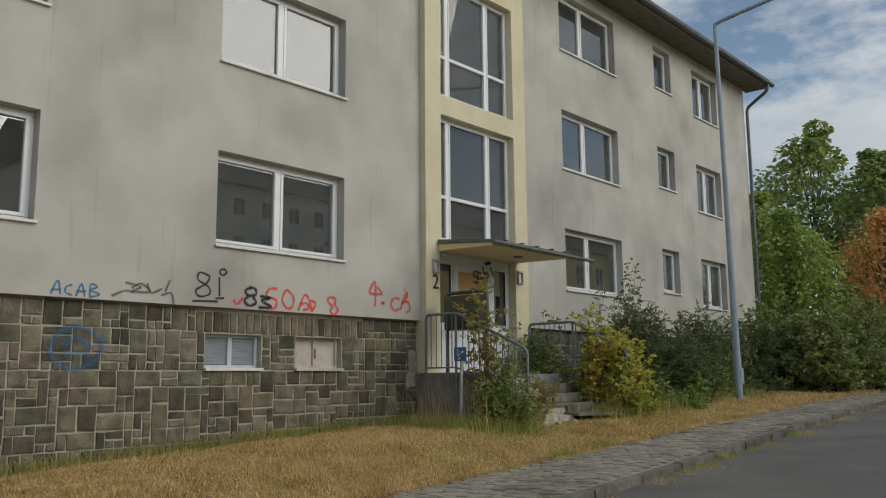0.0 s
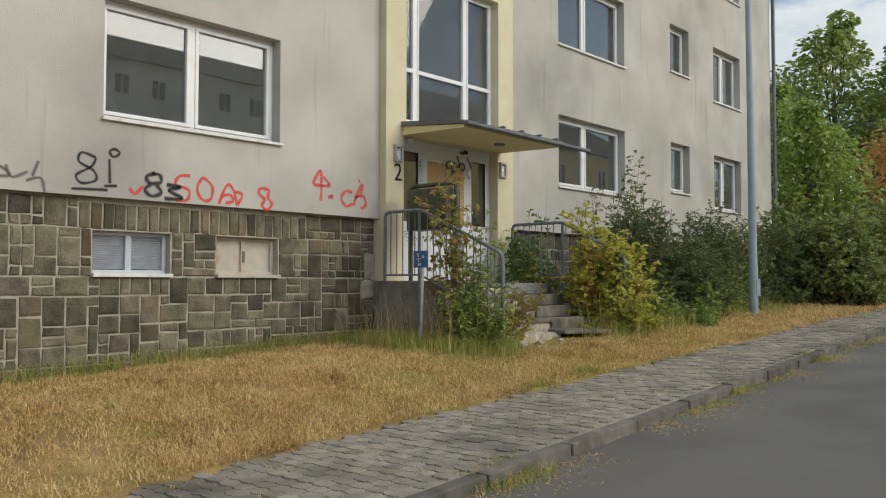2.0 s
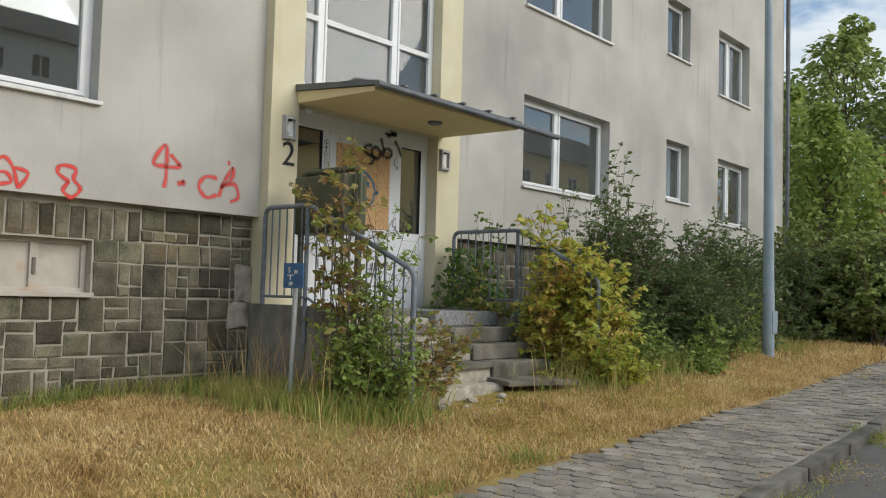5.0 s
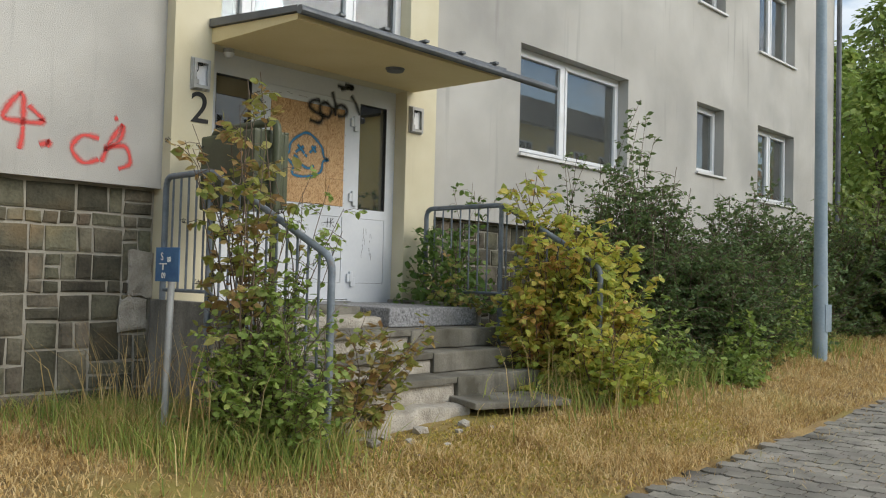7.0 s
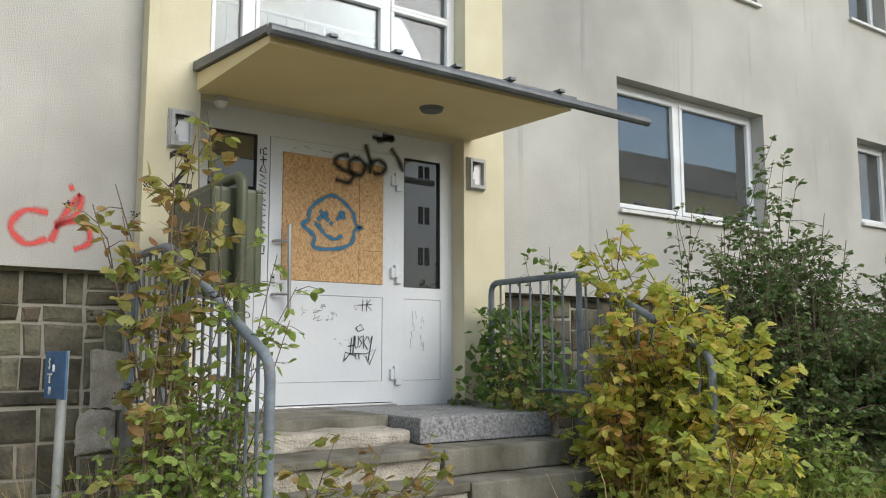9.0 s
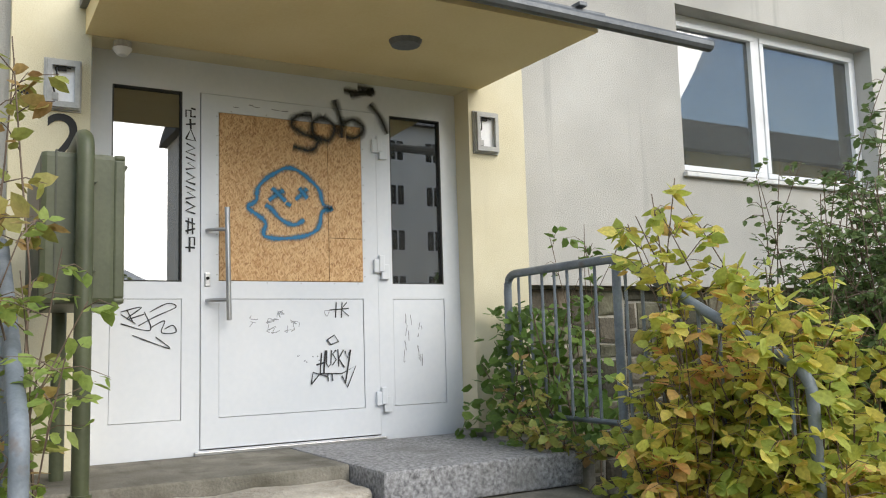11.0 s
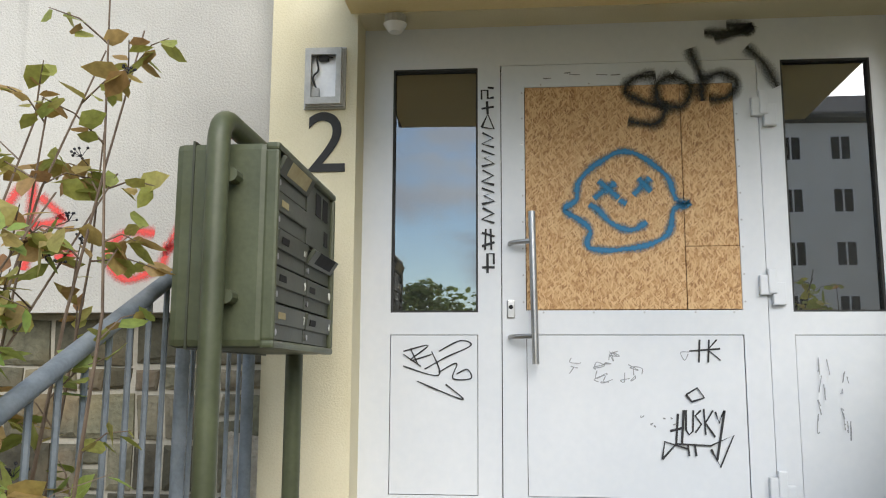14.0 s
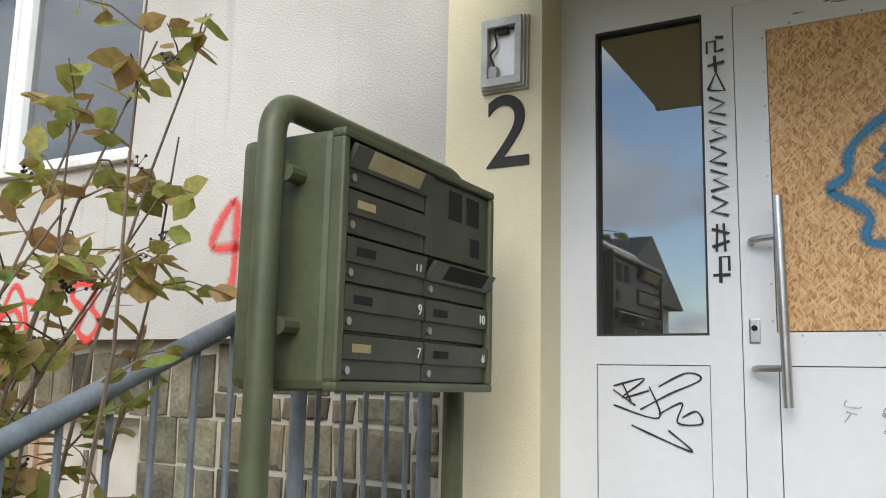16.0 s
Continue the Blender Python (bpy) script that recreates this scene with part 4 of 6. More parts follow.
# ---- mailbox bank ----
mb = thing("mailbox_bank", (-9.06, 10.86, 1.57), "olive green steel mailbox bank on a tube frame, flaps forced", "mailbox")
X0, X1, Y0, Y1, Z0, Z1 = -9.43, -8.70, 10.705, 11.0, 2.295, 2.862
bm = box(X0, X1, Y0, Y1 - 0.03, Z0, Z1, 0.022)
body = part("body", bm, M_GREEN, mb)
bm = box(X0 - 0.004, X1 + 0.004, Y0 + 0.05, Y0 + 0.056, Z0 - 0.004, Z1 + 0.004, 0.0)
part("seam", bm, M_FLAP, mb)
bm = box(X0, X1, Y1 - 0.04, Y1, Z0, Z0 + 0.022, 0.008)
box(X0, X1, Y1 - 0.04, Y1, Z1 - 0.022, Z1, 0.008, bm)
box(X0, X0 + 0.022, Y1 - 0.04, Y1 - 0.001, Z0 + 0.02, Z1 - 0.02, 0.008, bm)
box(X1 - 0.022, X1, Y1 - 0.04, Y1 - 0.001, Z0 + 0.02, Z1 - 0.02, 0.008, bm)
part("front_rim", bm, M_GREEN, mb)
part("tube_frame", tube(bend([(X1 + 0.065, 10.85, 1.50), (X1 + 0.065, 10.85, 2.92), (X0 - 0.05, 10.85, 2.92), (X0 - 0.05, 10.85, 1.50)], 0.085, 8), 0.031, 16), M_GREEN, mb, "thick bent steel tube", True)
for z in (2.43, 2.76):
    for x0, x1 in ((X1, X1 + 0.05), (X0 - 0.04, X0)):
        part("bolt", tube([(x0, 10.88, z), (x1, 10.88, z)], 0.02, 10), M_GREEN, mb)
part("foot_sleeve", tube([(X1 + 0.065, 10.85, 1.5), (X1 + 0.065, 10.85, 1.62)], 0.04, 12), M_GREEN, mb)
rows_n, yc = 5, Y1 - 0.02
cw = (X1 - X0 - 0.044) / 2
rh = (Z1 - Z0 - 0.044) / 5
NUM = {(0, 2): "11", (0, 3): "9", (0, 4): "7", (1, 3): "10", (1, 4): "8"}
OPEN = {(0, 0): 26, (1, 2): 34, (0, 2): 9, (1, 4): 8}
for c in range(2):
    for r_ in range(rows_n):
        xa = X1 - 0.022 - (c + 1) * cw
        xb_ = xa + cw
        zb = Z1 - 0.022 - (r_ + 1) * rh
        if c == 1 and r_ < 2:
            continue
        m_ = part("compartment", box(xa + 0.003, xb_ - 0.003, yc - 0.02, yc + 0.004, zb + 0.003, zb + rh * 0.45, 0.002), M_FLAP, mb)
        # solid near-black block: the slot's inner shade is put into its colour
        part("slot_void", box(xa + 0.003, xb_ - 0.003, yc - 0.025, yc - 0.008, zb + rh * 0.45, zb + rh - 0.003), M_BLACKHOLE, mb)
        ang = OPEN.get((c, r_), 2)
        tm = Matrix.Translation((0, 0, -rh * 0.26)) @ Matrix.Rotation(radians(-ang), 4, "X") @ Matrix.Translation((0, 0, rh * 0.26))
        oy = math.sin(radians(ang)) * 0.0
        fl = part("flap", box(xa + 0.006, xb_ - 0.006, yc - 0.002 + oy, yc + 0.012 + oy, zb + rh * 0.44, zb + rh - 0.006, 0.003, turn=tm), M_FLAP, mb, "bent open flap" if ang > 5 else "")
        light = (c, r_) in ((0, 1), (0, 4))
        part("name_plate", box(xb_ - 0.11, xb_ - 0.04, yc + 0.0115, yc + 0.0145, zb + rh * 0.58, zb + rh * 0.76, 0.001, turn=None), M_LABEL if light else M_BLACKHOLE, fl, "faded paper label" if light else "empty name slot") if ang < 5 else None
        if ang > 20:
            part("name_plate", box(xa + 0.05, xb_ - 0.07, yc + 0.012, yc + 0.014, zb + rh * 0.5, zb + rh * 0.9, 0.001, turn=tm), M_LABEL if c == 0 else M_BLACKHOLE, fl, "yellowed label window")
        elif ang > 5:
            part("name_plate", box(xb_ - 0.11, xb_ - 0.04, yc + 0.012, yc + 0.015, zb + rh * 0.58, zb + rh * 0.76, 0.001, turn=tm), M_BLACKHOLE, fl, "empty name slot")
        part("lock", tube([(xb_ - 0.03, yc + 0.003, zb + rh * 0.22), (xb_ - 0.03, yc + 0.010, zb + rh * 0.22)], 0.009, 10), M_STEEL, m_, "small steel lock")
        if (c, r_) in NUM:
            me = words(NUM[c, r_], 0.036, 0.001)
            me.transform(Matrix(((-1, 0, 0, xa + (0.06 if len(NUM[c, r_]) > 1 else 0.04)), (0, 0, 1, yc + 0.016), (0, 1, 0, zb + rh * 0.56), (0, 0, 0, 1))))
            mesh_object("number", me, M_WHITETXT, fl, "white number")
xa = X0 + 0.022
zb = Z1 - 0.022 - 2 * rh
pl = part("intercom_plate", box(xa + 0.003, xa + cw - 0.003, yc - 0.01, yc + 0.006, zb + 0.003, Z1 - 0.025, 0.002), M_FLAP, mb, "stripped intercom plate with holes")
for x, z, w_, h_ in ((0.055, 0.115, 0.07, 0.075), (0.155, 0.115, 0.07, 0.075), (0.05, 0.03, 0.05, 0.05)):
    # no hole is cut; flat near-black plates stand for the shade inside
    part("opening", box(xa + x, xa + x + w_, yc + 0.005, yc + 0.008, zb + z, zb + z + h_), M_BLACKHOLE, pl, "near-black plate painted as a shaded empty hole")

# ---- street lamp, marker post ----
lamp = thing("street_lamp", (-7.05, 16.95, 1.0), "blue-grey steel street lamp with a long thin arm", "street lamp")
part("post", tube([(-7.05, 16.95, 0.9), (-7.05, 16.95, 1.9)], 0.078, 16), M_POLE, lamp, "thicker base", True)
part("shaft", tube([(-7.05, 16.95, 1.9), (-7.07, 16.95, 5), (-7.1, 16.95, 9.0)], 0.073, 14, taper=0.04), M_POLE, lamp, "", True)
part("arm", tube(bend([(-7.1, 16.95, 8.8), (-7.1, 16.95, 9.0), (-4.9, 17.2, 9.45)], 0.1), 0.042, 8), M_POLE, lamp, "", True)
part("hatch", box(-6.985, -6.955, 16.91, 16.99, 1.35, 1.65, 0.004, turn=pose(0, 0, 0, 0, 0, -30)), M_POLE, lamp)
part("head", box(-5.0, -4.45, 17.1, 17.32, 9.40, 9.52, 0.03), M_ZINC, lamp, "dark lamp head")

mk = thing("marker_post", (-8.45, 9.95, 0.7), "galvanised post with a small blue utility plate", "sign")
part("post", tube([(-8.45, 9.95, 0.6), (-8.41, 9.95, 1.97)], 0.022, 10), M_GALV, mk, "", True)
plate = part("plate", box(-8.52, -8.31, 9.915, 9.925, 1.76, 1.97, 0.003, turn=pose(0, 0, 0, 0, 0, 12)), M_BLUESIGN, mk, "blue plate with white figures")
for txt, x, z, s in (("S", -8.46, 1.89, 0.07), ("80", -8.38, 1.88, 0.045), ("09", -8.445, 1.78, 0.05)):
    me = words(txt, s, 0.001)
    me.transform(Matrix(((1, 0, 0, x), (0, 0, -1, 9.897), (0, 1, 0, z), (0, 0, 0, 1))))
    mesh_object("figure", me, M_WHITETXT, plate)
part("figure", box(-8.47, -8.39, 9.895, 9.9, 1.865, 1.872), M_WHITETXT, plate)
part("figure", box(-8.434, -8.427, 9.895, 9.9, 1.83, 1.865), M_WHITETXT, plate)

# ---- graffiti ----
strokes("graffiti_tag", [[(0, 0.1), (0.13, 0.95), (0.19, 0.1)], [(0.0, 0.35), (0.2, 0.4)], [(0.42, 0.75), (0.3, 0.6), (0.29, 0.25), (0.42, 0.1)], [(0.5, 0.05), (0.6, 0.85), (0.68, 0.05)], [(0.5, 0.35), (0.7, 0.4)], [(0.78, 0.05), (0.79, 0.85), (0.93, 0.72), (0.8, 0.5), (0.98, 0.25), (0.78, 0.06)]],
        (4.36, 2.49), (0.60, 0.19), WX + 0.003, 0.035, P_BLUE, "blue sprayed letters above the stone plinth")
strokes("graffiti_tag", [[(0, 0), (0.2, 0.3), (0.35, 0.25)], [(0.2, 0.7), (0.45, 0.55), (0.32, 0.3), (0.6, 0.35), (0.45, 0.7), (0.3, 0.45)], [(0.55, 0.75), (0.62, 0.3), (0.8, 0.55)], [(0.78, 0.2), (0.95, 0.35), (1.0, -0.2)], [(0.92, 1.0), (0.85, 0.4)]],
        (5.1, 2.53), (0.85, 0.26), WX + 0.003, 0.05, P_GREY, "faded grey sprayed scrawl on the facade")
strokes("graffiti_tag", [[(0.5, 0.85), (0.2, 0.95), (0.15, 0.7), (0.45, 0.5), (0.5, 0.25), (0.2, 0.15), (0.1, 0.35), (0.4, 0.6), (0.5, 0.85)], [(0.78, 0.85), (0.8, 0.2)], [(0.68, 0.12), (0.95, 0.15)], [(0.9, 1.15), (0.78, 1.05), (0.88, 0.92), (1.0, 1.05), (0.9, 1.15)], [(0, -0.02), (0.75, 0.02)]],
        (6.22, 2.55), (0.52, 0.40), WX + 0.003, 0.042, P_BLACK, "black sprayed figures on the facade")
strokes("graffiti_tag", [[(0, 0.6), (0.4, 0.1), (1, 0.9)]], (6.86, 2.53), (0.16, 0.12), WX + 0.003, 0.05, P_RED, "short red sprayed tick on the facade")
strokes("graffiti_tag", [[(0.25, 0.9), (0.05, 0.75), (0.15, 0.55), (0.4, 0.6), (0.38, 0.85), (0.2, 0.9)], [(0.2, 0.55), (0.02, 0.3), (0.2, 0.1), (0.42, 0.25), (0.3, 0.5)], [(0.55, 0.55), (0.9, 0.5), (0.6, 0.35), (0.95, 0.1), (0.5, 0.05)]],
        (7.03, 2.50), (0.50, 0.32), WX + 0.003, 0.062, P_BLACK, "thick black sprayed scrawl on the facade")
strokes("graffiti_tag", [[(0.2, 0.95), (0.05, 0.9), (0.0, 0.6), (0.18, 0.45), (0.16, 0.1), (0.0, 0.05)], [(0.36, 0.9), (0.3, 0.5), (0.38, 0.15), (0.5, 0.2), (0.52, 0.65), (0.4, 0.92), (0.36, 0.88)], [(0.62, 0.05), (0.74, 0.75), (0.84, 0.6), (0.9, 0.05)], [(0.64, 0.3), (0.78, 0.42), (0.84, 0.2), (0.72, 0.1)], [(0.9, 0.05), (0.98, 0.45), (0.86, 0.55)]],
        (7.42, 2.49), (0.92, 0.33), WX + 0.0034, 0.05, P_RED, "red sprayed letters on the facade")
strokes("graffiti_tag", [[(0.5, 0.5), (0.1, 0.75), (0.2, 1.0), (0.7, 0.95), (0.65, 0.6), (0.9, 0.3), (0.6, 0.0), (0.3, 0.2), (0.5, 0.5)]], (8.54, 2.48), (0.25, 0.26), WX + 0.0034, 0.055, P_RED, "red sprayed loop figure on the facade")
strokes("graffiti_tag", [[(0.45, 0.0), (0.5, 0.4), (0.45, 1.0), (0.1, 0.55), (0.5, 0.5), (0.9, 0.55), (0.6, 0.8)], [(0.85, 0.12), (1.05, 0.2), (1.0, 0.1)]], (9.40, 2.66), (0.34, 0.40), WX + 0.0034, 0.07, P_REDFADE, "faint red sprayed mark on the facade")
strokes("graffiti_tag", [[(0.45, 0.6), (0.15, 0.6), (0.0, 0.3), (0.2, 0.05), (0.45, 0.15)], [(0.5, 0.1), (0.62, 0.5), (0.85, 0.95), (0.8, 0.6), (0.55, 0.4), (0.9, 0.5), (1.0, 0.15), (0.8, 0.0)], [(0.7, 1.05), (0.76, 1.08)]], (9.92, 2.60), (0.45, 0.36), WX + 0.0034, 0.065, P_REDFADE, "red sprayed scrawl near the entrance")
strokes("graffiti_patch", [[(0.5, 1.0), (0.1, 0.75), (0.05, 0.3), (0.45, 0.0), (0.9, 0.25), (0.95, 0.7), (0.5, 1.0)], [(0.2, 0.55), (0.5, 0.7), (0.8, 0.5)], [(0.25, 0.35), (0.75, 0.33)]], (4.42, 1.64), (0.64, 0.52), PX + 0.028, 0.12, P_BLUEFADE, "faded blue sprayed round patch on the stones")

# on the door and its surround
strokes("spray_word", [[(0.22, 0.66), (0.08, 0.62), (0.03, 0.45), (0.14, 0.33), (0.27, 0.24), (0.2, 0.05), (0.04, 0.1)], [(0.32, 0.66), (0.22, 0.52), (0.25, 0.3), (0.38, 0.27), (0.43, 0.5), (0.32, 0.66)], [(0.43, 0.98), (0.49, 0.65), (0.5, 0.32)], [(0.5, 0.56), (0.6, 0.66), (0.71, 0.56), (0.66, 0.37), (0.54, 0.34)], [(0.78, 0.98), (0.87, 0.8), (0.96, 0.48)]],
        (12.08, 3.235), (0.66, 0.345), DX + 0.013, 0.072, P_BLACKSOFT, "black sprayed word across door and glass")
strokes("spray_arrow", [[(0.0, 0.5), (0.55, 0.55), (0.9, 0.6)], [(0.2, 0.2), (0.7, 0.5), (1.0, 0.75)], [(0.45, 0.85), (0.95, 0.8), (0.8, 0.4)]], (12.43, 3.595), (0.2, 0.09), DX + 0.006, 0.06, P_BLACKSOFT, "smudged black sprayed arrow above the door")
strokes("spray_doodle", [[(0.06, 0.35), (0.0, 0.42), (0.1, 0.52), (0.12, 0.7), (0.3, 0.9), (0.5, 1.0), (0.68, 0.9), (0.84, 0.72), (0.9, 0.5), (1.0, 0.45), (0.88, 0.4), (0.82, 0.15), (0.6, 0.03), (0.3, 0.0), (0.18, 0.05), (0.2, 0.22), (0.06, 0.35)], [(0.24, 0.52), (0.42, 0.68)], [(0.28, 0.7), (0.44, 0.52)], [(0.56, 0.55), (0.7, 0.72)], [(0.6, 0.72), (0.7, 0.58)], [(0.44, 0.5), (0.5, 0.46)], [(0.26, 0.42), (0.4, 0.25), (0.55, 0.2), (0.66, 0.28)], [(0.2, 0.46), (0.28, 0.4)]],
        (11.84, 2.73), (0.50, 0.41), DX + 0.012, 0.05, P_BLUE, "blue sprayed round doodle on the boarding")
strokes("marker_tag", [[(0.1, 0.0), (0.15, 0.45)], [(0.0, 0.2), (0.25, 0.25)], [(0.29, 0.5), (0.28, 0.22), (0.33, 0.15), (0.40, 0.2), (0.42, 0.5)], [(0.55, 0.5), (0.45, 0.42), (0.55, 0.3), (0.44, 0.18)], [(0.6, 0.52), (0.62, 0.15)], [(0.76, 0.5), (0.62, 0.32), (0.78, 0.12)], [(0.8, 0.48), (0.86, 0.32), (0.96, 0.5), (0.8, -0.2)], [(0.2, 0.02), (0.25, 0.5)], [(0.3, 0.72), (0.4, 0.62), (0.62, 0.68), (0.5, 0.82), (0.3, 0.72)], [(-0.15, -0.2), (0.1, 0.02), (0.7, 0.0), (1.1, 0.15), (0.85, -0.3), (0.7, -0.05)], [(-0.15, -0.2), (-0.1, 0.05), (0.3, -0.05)], [(0.3, 0.02), (0.32, -0.15)], [(0.42, 0.02), (0.44, -0.15)]],
        (12.235, 1.96), (0.22, 0.27), DX + 0.004, 0.009, P_MARK, "black marker tag on the lower door panel", False)
strokes("marker_tag", [[(0, 0.5), (1, 0.6)], [(0.3, 0), (0.35, 1)], [(0.6, 0.0), (0.65, 1.0)], [(0.9, 1.0), (0.6, 0.55), (1.0, 0.1)]], (12.32, 2.28), (0.12, 0.09), DX + 0.004, 0.007, P_MARK, "small black marker tag on the door", False)
zig = [[(0.1, 0.03), (0.9, 0.03)], [(0.45, 0.0), (0.45, 0.1), (0.85, 0.1), (0.85, 0.045)], [(0.1, 0.14), (0.9, 0.16)], [(0.1, 0.21), (0.9, 0.19)], [(0.3, 0.12), (0.35, 0.23)], [(0.7, 0.12), (0.65, 0.23)]]
for k, z0 in enumerate((0.26, 0.36, 0.46, 0.56, 0.66)):
    zig.append([(0.1, z0), (0.9, z0 + 0.015), (0.15 + 0.1 * (k % 2), z0 + 0.045), (0.9, z0 + 0.06), (0.1, z0 + 0.085)] if k % 2 else [(0.9, z0), (0.1, z0 + 0.02), (0.85, z0 + 0.05), (0.15, z0 + 0.08)])
zig += [[(0.1, 0.77), (0.9, 0.76), (0.5, 0.84), (0.1, 0.77)], [(0.1, 0.87), (0.9, 0.88)], [(0.5, 0.84), (0.45, 0.91)], [(0.9, 0.93), (0.5, 0.925), (0.5, 0.97), (0.1, 0.97), (0.1, 0.92)], [(0.9, 0.98), (0.5, 0.985)]]
strokes("marker_column", zig, (11.495, 2.64), (0.065, 0.80), DX + 0.004, 0.010, P_MARK, "column of black marker signs on the door frame", False)
strokes("marker_scrawl", [[(0.0, 0.8), (0.35, 0.9), (0.1, 0.65), (0.4, 0.75)], [(0.0, 0.55), (0.5, 0.4), (0.4, 0.8)], [(0.3, 0.5), (0.6, 0.7), (0.95, 0.9), (0.8, 0.98), (0.5, 0.8)], [(0.5, 0.45), (0.75, 0.6), (0.7, 0.35), (0.95, 0.35), (0.9, 0.5), (0.75, 0.42)], [(0.2, 0.3), (0.5, 0.15), (0.85, 0.0), (0.6, 0.25)], [(0.0, 0.75), (0.25, 0.55)], [(0.1, 0.85), (0.2, 0.6)]],
        (11.18, 2.13), (0.29, 0.24), DX - 0.001, 0.006, P_MARK, "black marker scrawl on the side panel")
random.seed(4)
for nm, (yy, zz), (ww, hh), cnt in (("faded_scribble", (11.85, 2.20), (0.5, 0.16), 16), ("faded_scribble", (12.79, 2.0), (0.13, 0.31), 13), ("faded_scribble", (12.12, 2.03), (0.14, 0.04), 6), ("faded_scribble", (11.7, 3.455), (0.5, 0.03), 9)):
    ln = []
    for _ in range(cnt):
        cx, cy = random.random(), random.random()
        ln.append([(cx + random.uniform(-0.05, 0.05), cy + random.uniform(-0.12, 0.12)) for _ in range(4)])
    strokes(nm, ln, (yy, zz), (ww, hh), (DX + 0.0075 if zz > 3 else DX + 0.004 if yy < 12.6 else DX - 0.001), 0.005, P_MARKFADE, "faint wiped-off marker scribble on the door")["kind"] = "stuff"


# ---- plants ----
rng = np.random.default_rng(7)


def leaves(name, centres, ways, sizes, mat, parent, label="", wide=0.66, droop=0.4):
    """Many small folded leaves, each an island of its own, in one mesh."""
    c = np.asarray(centres, float)
    n_ = len(c)
    d = np.asarray(ways, float)
    d = d / (np.linalg.norm(d, axis=1, keepdims=True) + 1e-9)
    up = np.tile((0, 0, 1.0), (n_, 1)) + rng.normal(0, 0.55, (n_, 3))
    s = np.cross(d, up)
    s /= np.linalg.norm(s, axis=1, keepdims=True) + 1e-9
    nn = np.cross(s, d)
    L_ = np.asarray(sizes, float)[:, None]
    w = L_ * wide * 0.5
    pts = np.stack([c, c + d * L_ * 0.3 + s * w - nn * L_ * 0.02, c + d * L_ * 0.68 + s * w * 0.8 - nn * L_ * (0.05 + droop * 0.25), c + d * L_ - nn * L_ * droop * 0.7,
                    c + d * L_ * 0.68 - s * w * 0.8 - nn * L_ * (0.05 + droop * 0.25), c + d * L_ * 0.3 - s * w - nn * L_ * 0.02, c + d * L_ * 0.5 - nn * L_ * (droop * 0.12 + 0.07)], 1)
    verts = pts.reshape(-1, 3)
    b = (np.arange(n_) * 7)[:, None]
    faces = np.concatenate([b + np.array([[0, 1, 2, 6]]), b + np.array([[6, 2, 3, 4]]), b + np.array([[0, 6, 4, 5]])], 0)
    ob = raw(name, verts.tolist(), faces.tolist(), mat, parent, label)
    return ob


def stem_line(base, tip, sag=0.1, n_=7):
    a, b = Vector(base), Vector(tip)
    side_ = Vector((random.uniform(-1, 1), random.uniform(-1, 1), 0)) * (b - a).length * sag
    return [a.lerp(b, i / (n_ - 1)) + side_ * math.sin(math.pi * i / (n_ - 1)) + Vector((random.uniform(-1, 1), random.uniform(-1, 1), 0)) * 0.012 for i in range(n_)]


def shrub(name, base, tips, leaf, per, mat, label, radius=0.012, twigs=6, spread=0.3, foot=0.15, berries=0, lo=0.25, wood=M_TWIG):
    """Stems fanning from a base to tips; twigs and leaves along them."""
    if base[2] < 1.3:
        base = (base[0], base[1], min(base[2], ground_z(base[0], base[1])))
    t = thing(name, base, label, "shrub")
    C, D, S = [], [], []
    bm = bmesh.new()
    bb = []
    for tip in tips:
        st = stem_line((base[0] + random.uniform(-foot, foot), base[1] + random.uniform(-foot, foot), base[2] - 0.06), tip)
        tube(st, radius, 5, bm, taper=radius * 0.3)
        for k in range(twigs):
            f = lo + (1 - lo) * (k + random.random()) / twigs
            i = min(len(st) - 2, int(f * (len(st) - 1)))
            p = st[i].lerp(st[i + 1], f * (len(st) - 1) - i)
            way = Vector((random.uniform(-1, 1), random.uniform(-1, 1), random.uniform(-0.15, 0.7))).normalized()
            q = p + way * spread * random.uniform(0.4, 1.0)
            tw = [p, p.lerp(q, 0.5) + Vector((0, 0, 0.02)), q]
            tube(tw, radius * 0.35, 4, bm, taper=radius * 0.15)
            if random.random() < berries:
                bb.append(q)
            for j in range(per):
                g_ = (j + 0.6) / per
                pp = p.lerp(q, g_)
                C.append(pp)
                e = way * 0.5 + Vector((random.uniform(-1, 1), random.uniform(-1, 1), random.uniform(-0.6, 0.45)))
                D.append(e)
                S.append(leaf * random.uniform(0.55, 1.2))
    part("stem", bm, wood, t)
    leaves("crown", C, D, S, mat, t)
    if bb:
        bm = bmesh.new()
        for q in bb:
            for _ in range(9):
                o = q + Vector((random.uniform(-0.025, 0.025), random.uniform(-0.025, 0.025), random.uniform(0.0, 0.03)))
                bmesh.ops.create_icosphere(bm, subdivisions=1, radius=0.0045, matrix=Matrix.Translation(o))
                tube([q, o], 0.001, 3, bm)
        tagged(part("berry_umbel", bm, M_BERRY, t, "small black berry clusters"), kind="stuff")
    return t


def dome_tips(c, r, top, low, count, fill=0.0):
    out = []
    for _ in range(count):
        a, h = random.uniform(0, math.tau), random.random()
        k = math.sqrt(max(0.05, 1 - h * h * 0.92)) * random.uniform(0.45, 1.05)
        out.append((c[0] + r[0] * k * math.cos(a), c[1] + r[1] * k * math.sin(a), low + (top - low) * h * random.uniform(0.85, 1.06)))
    return out


random.seed(21)
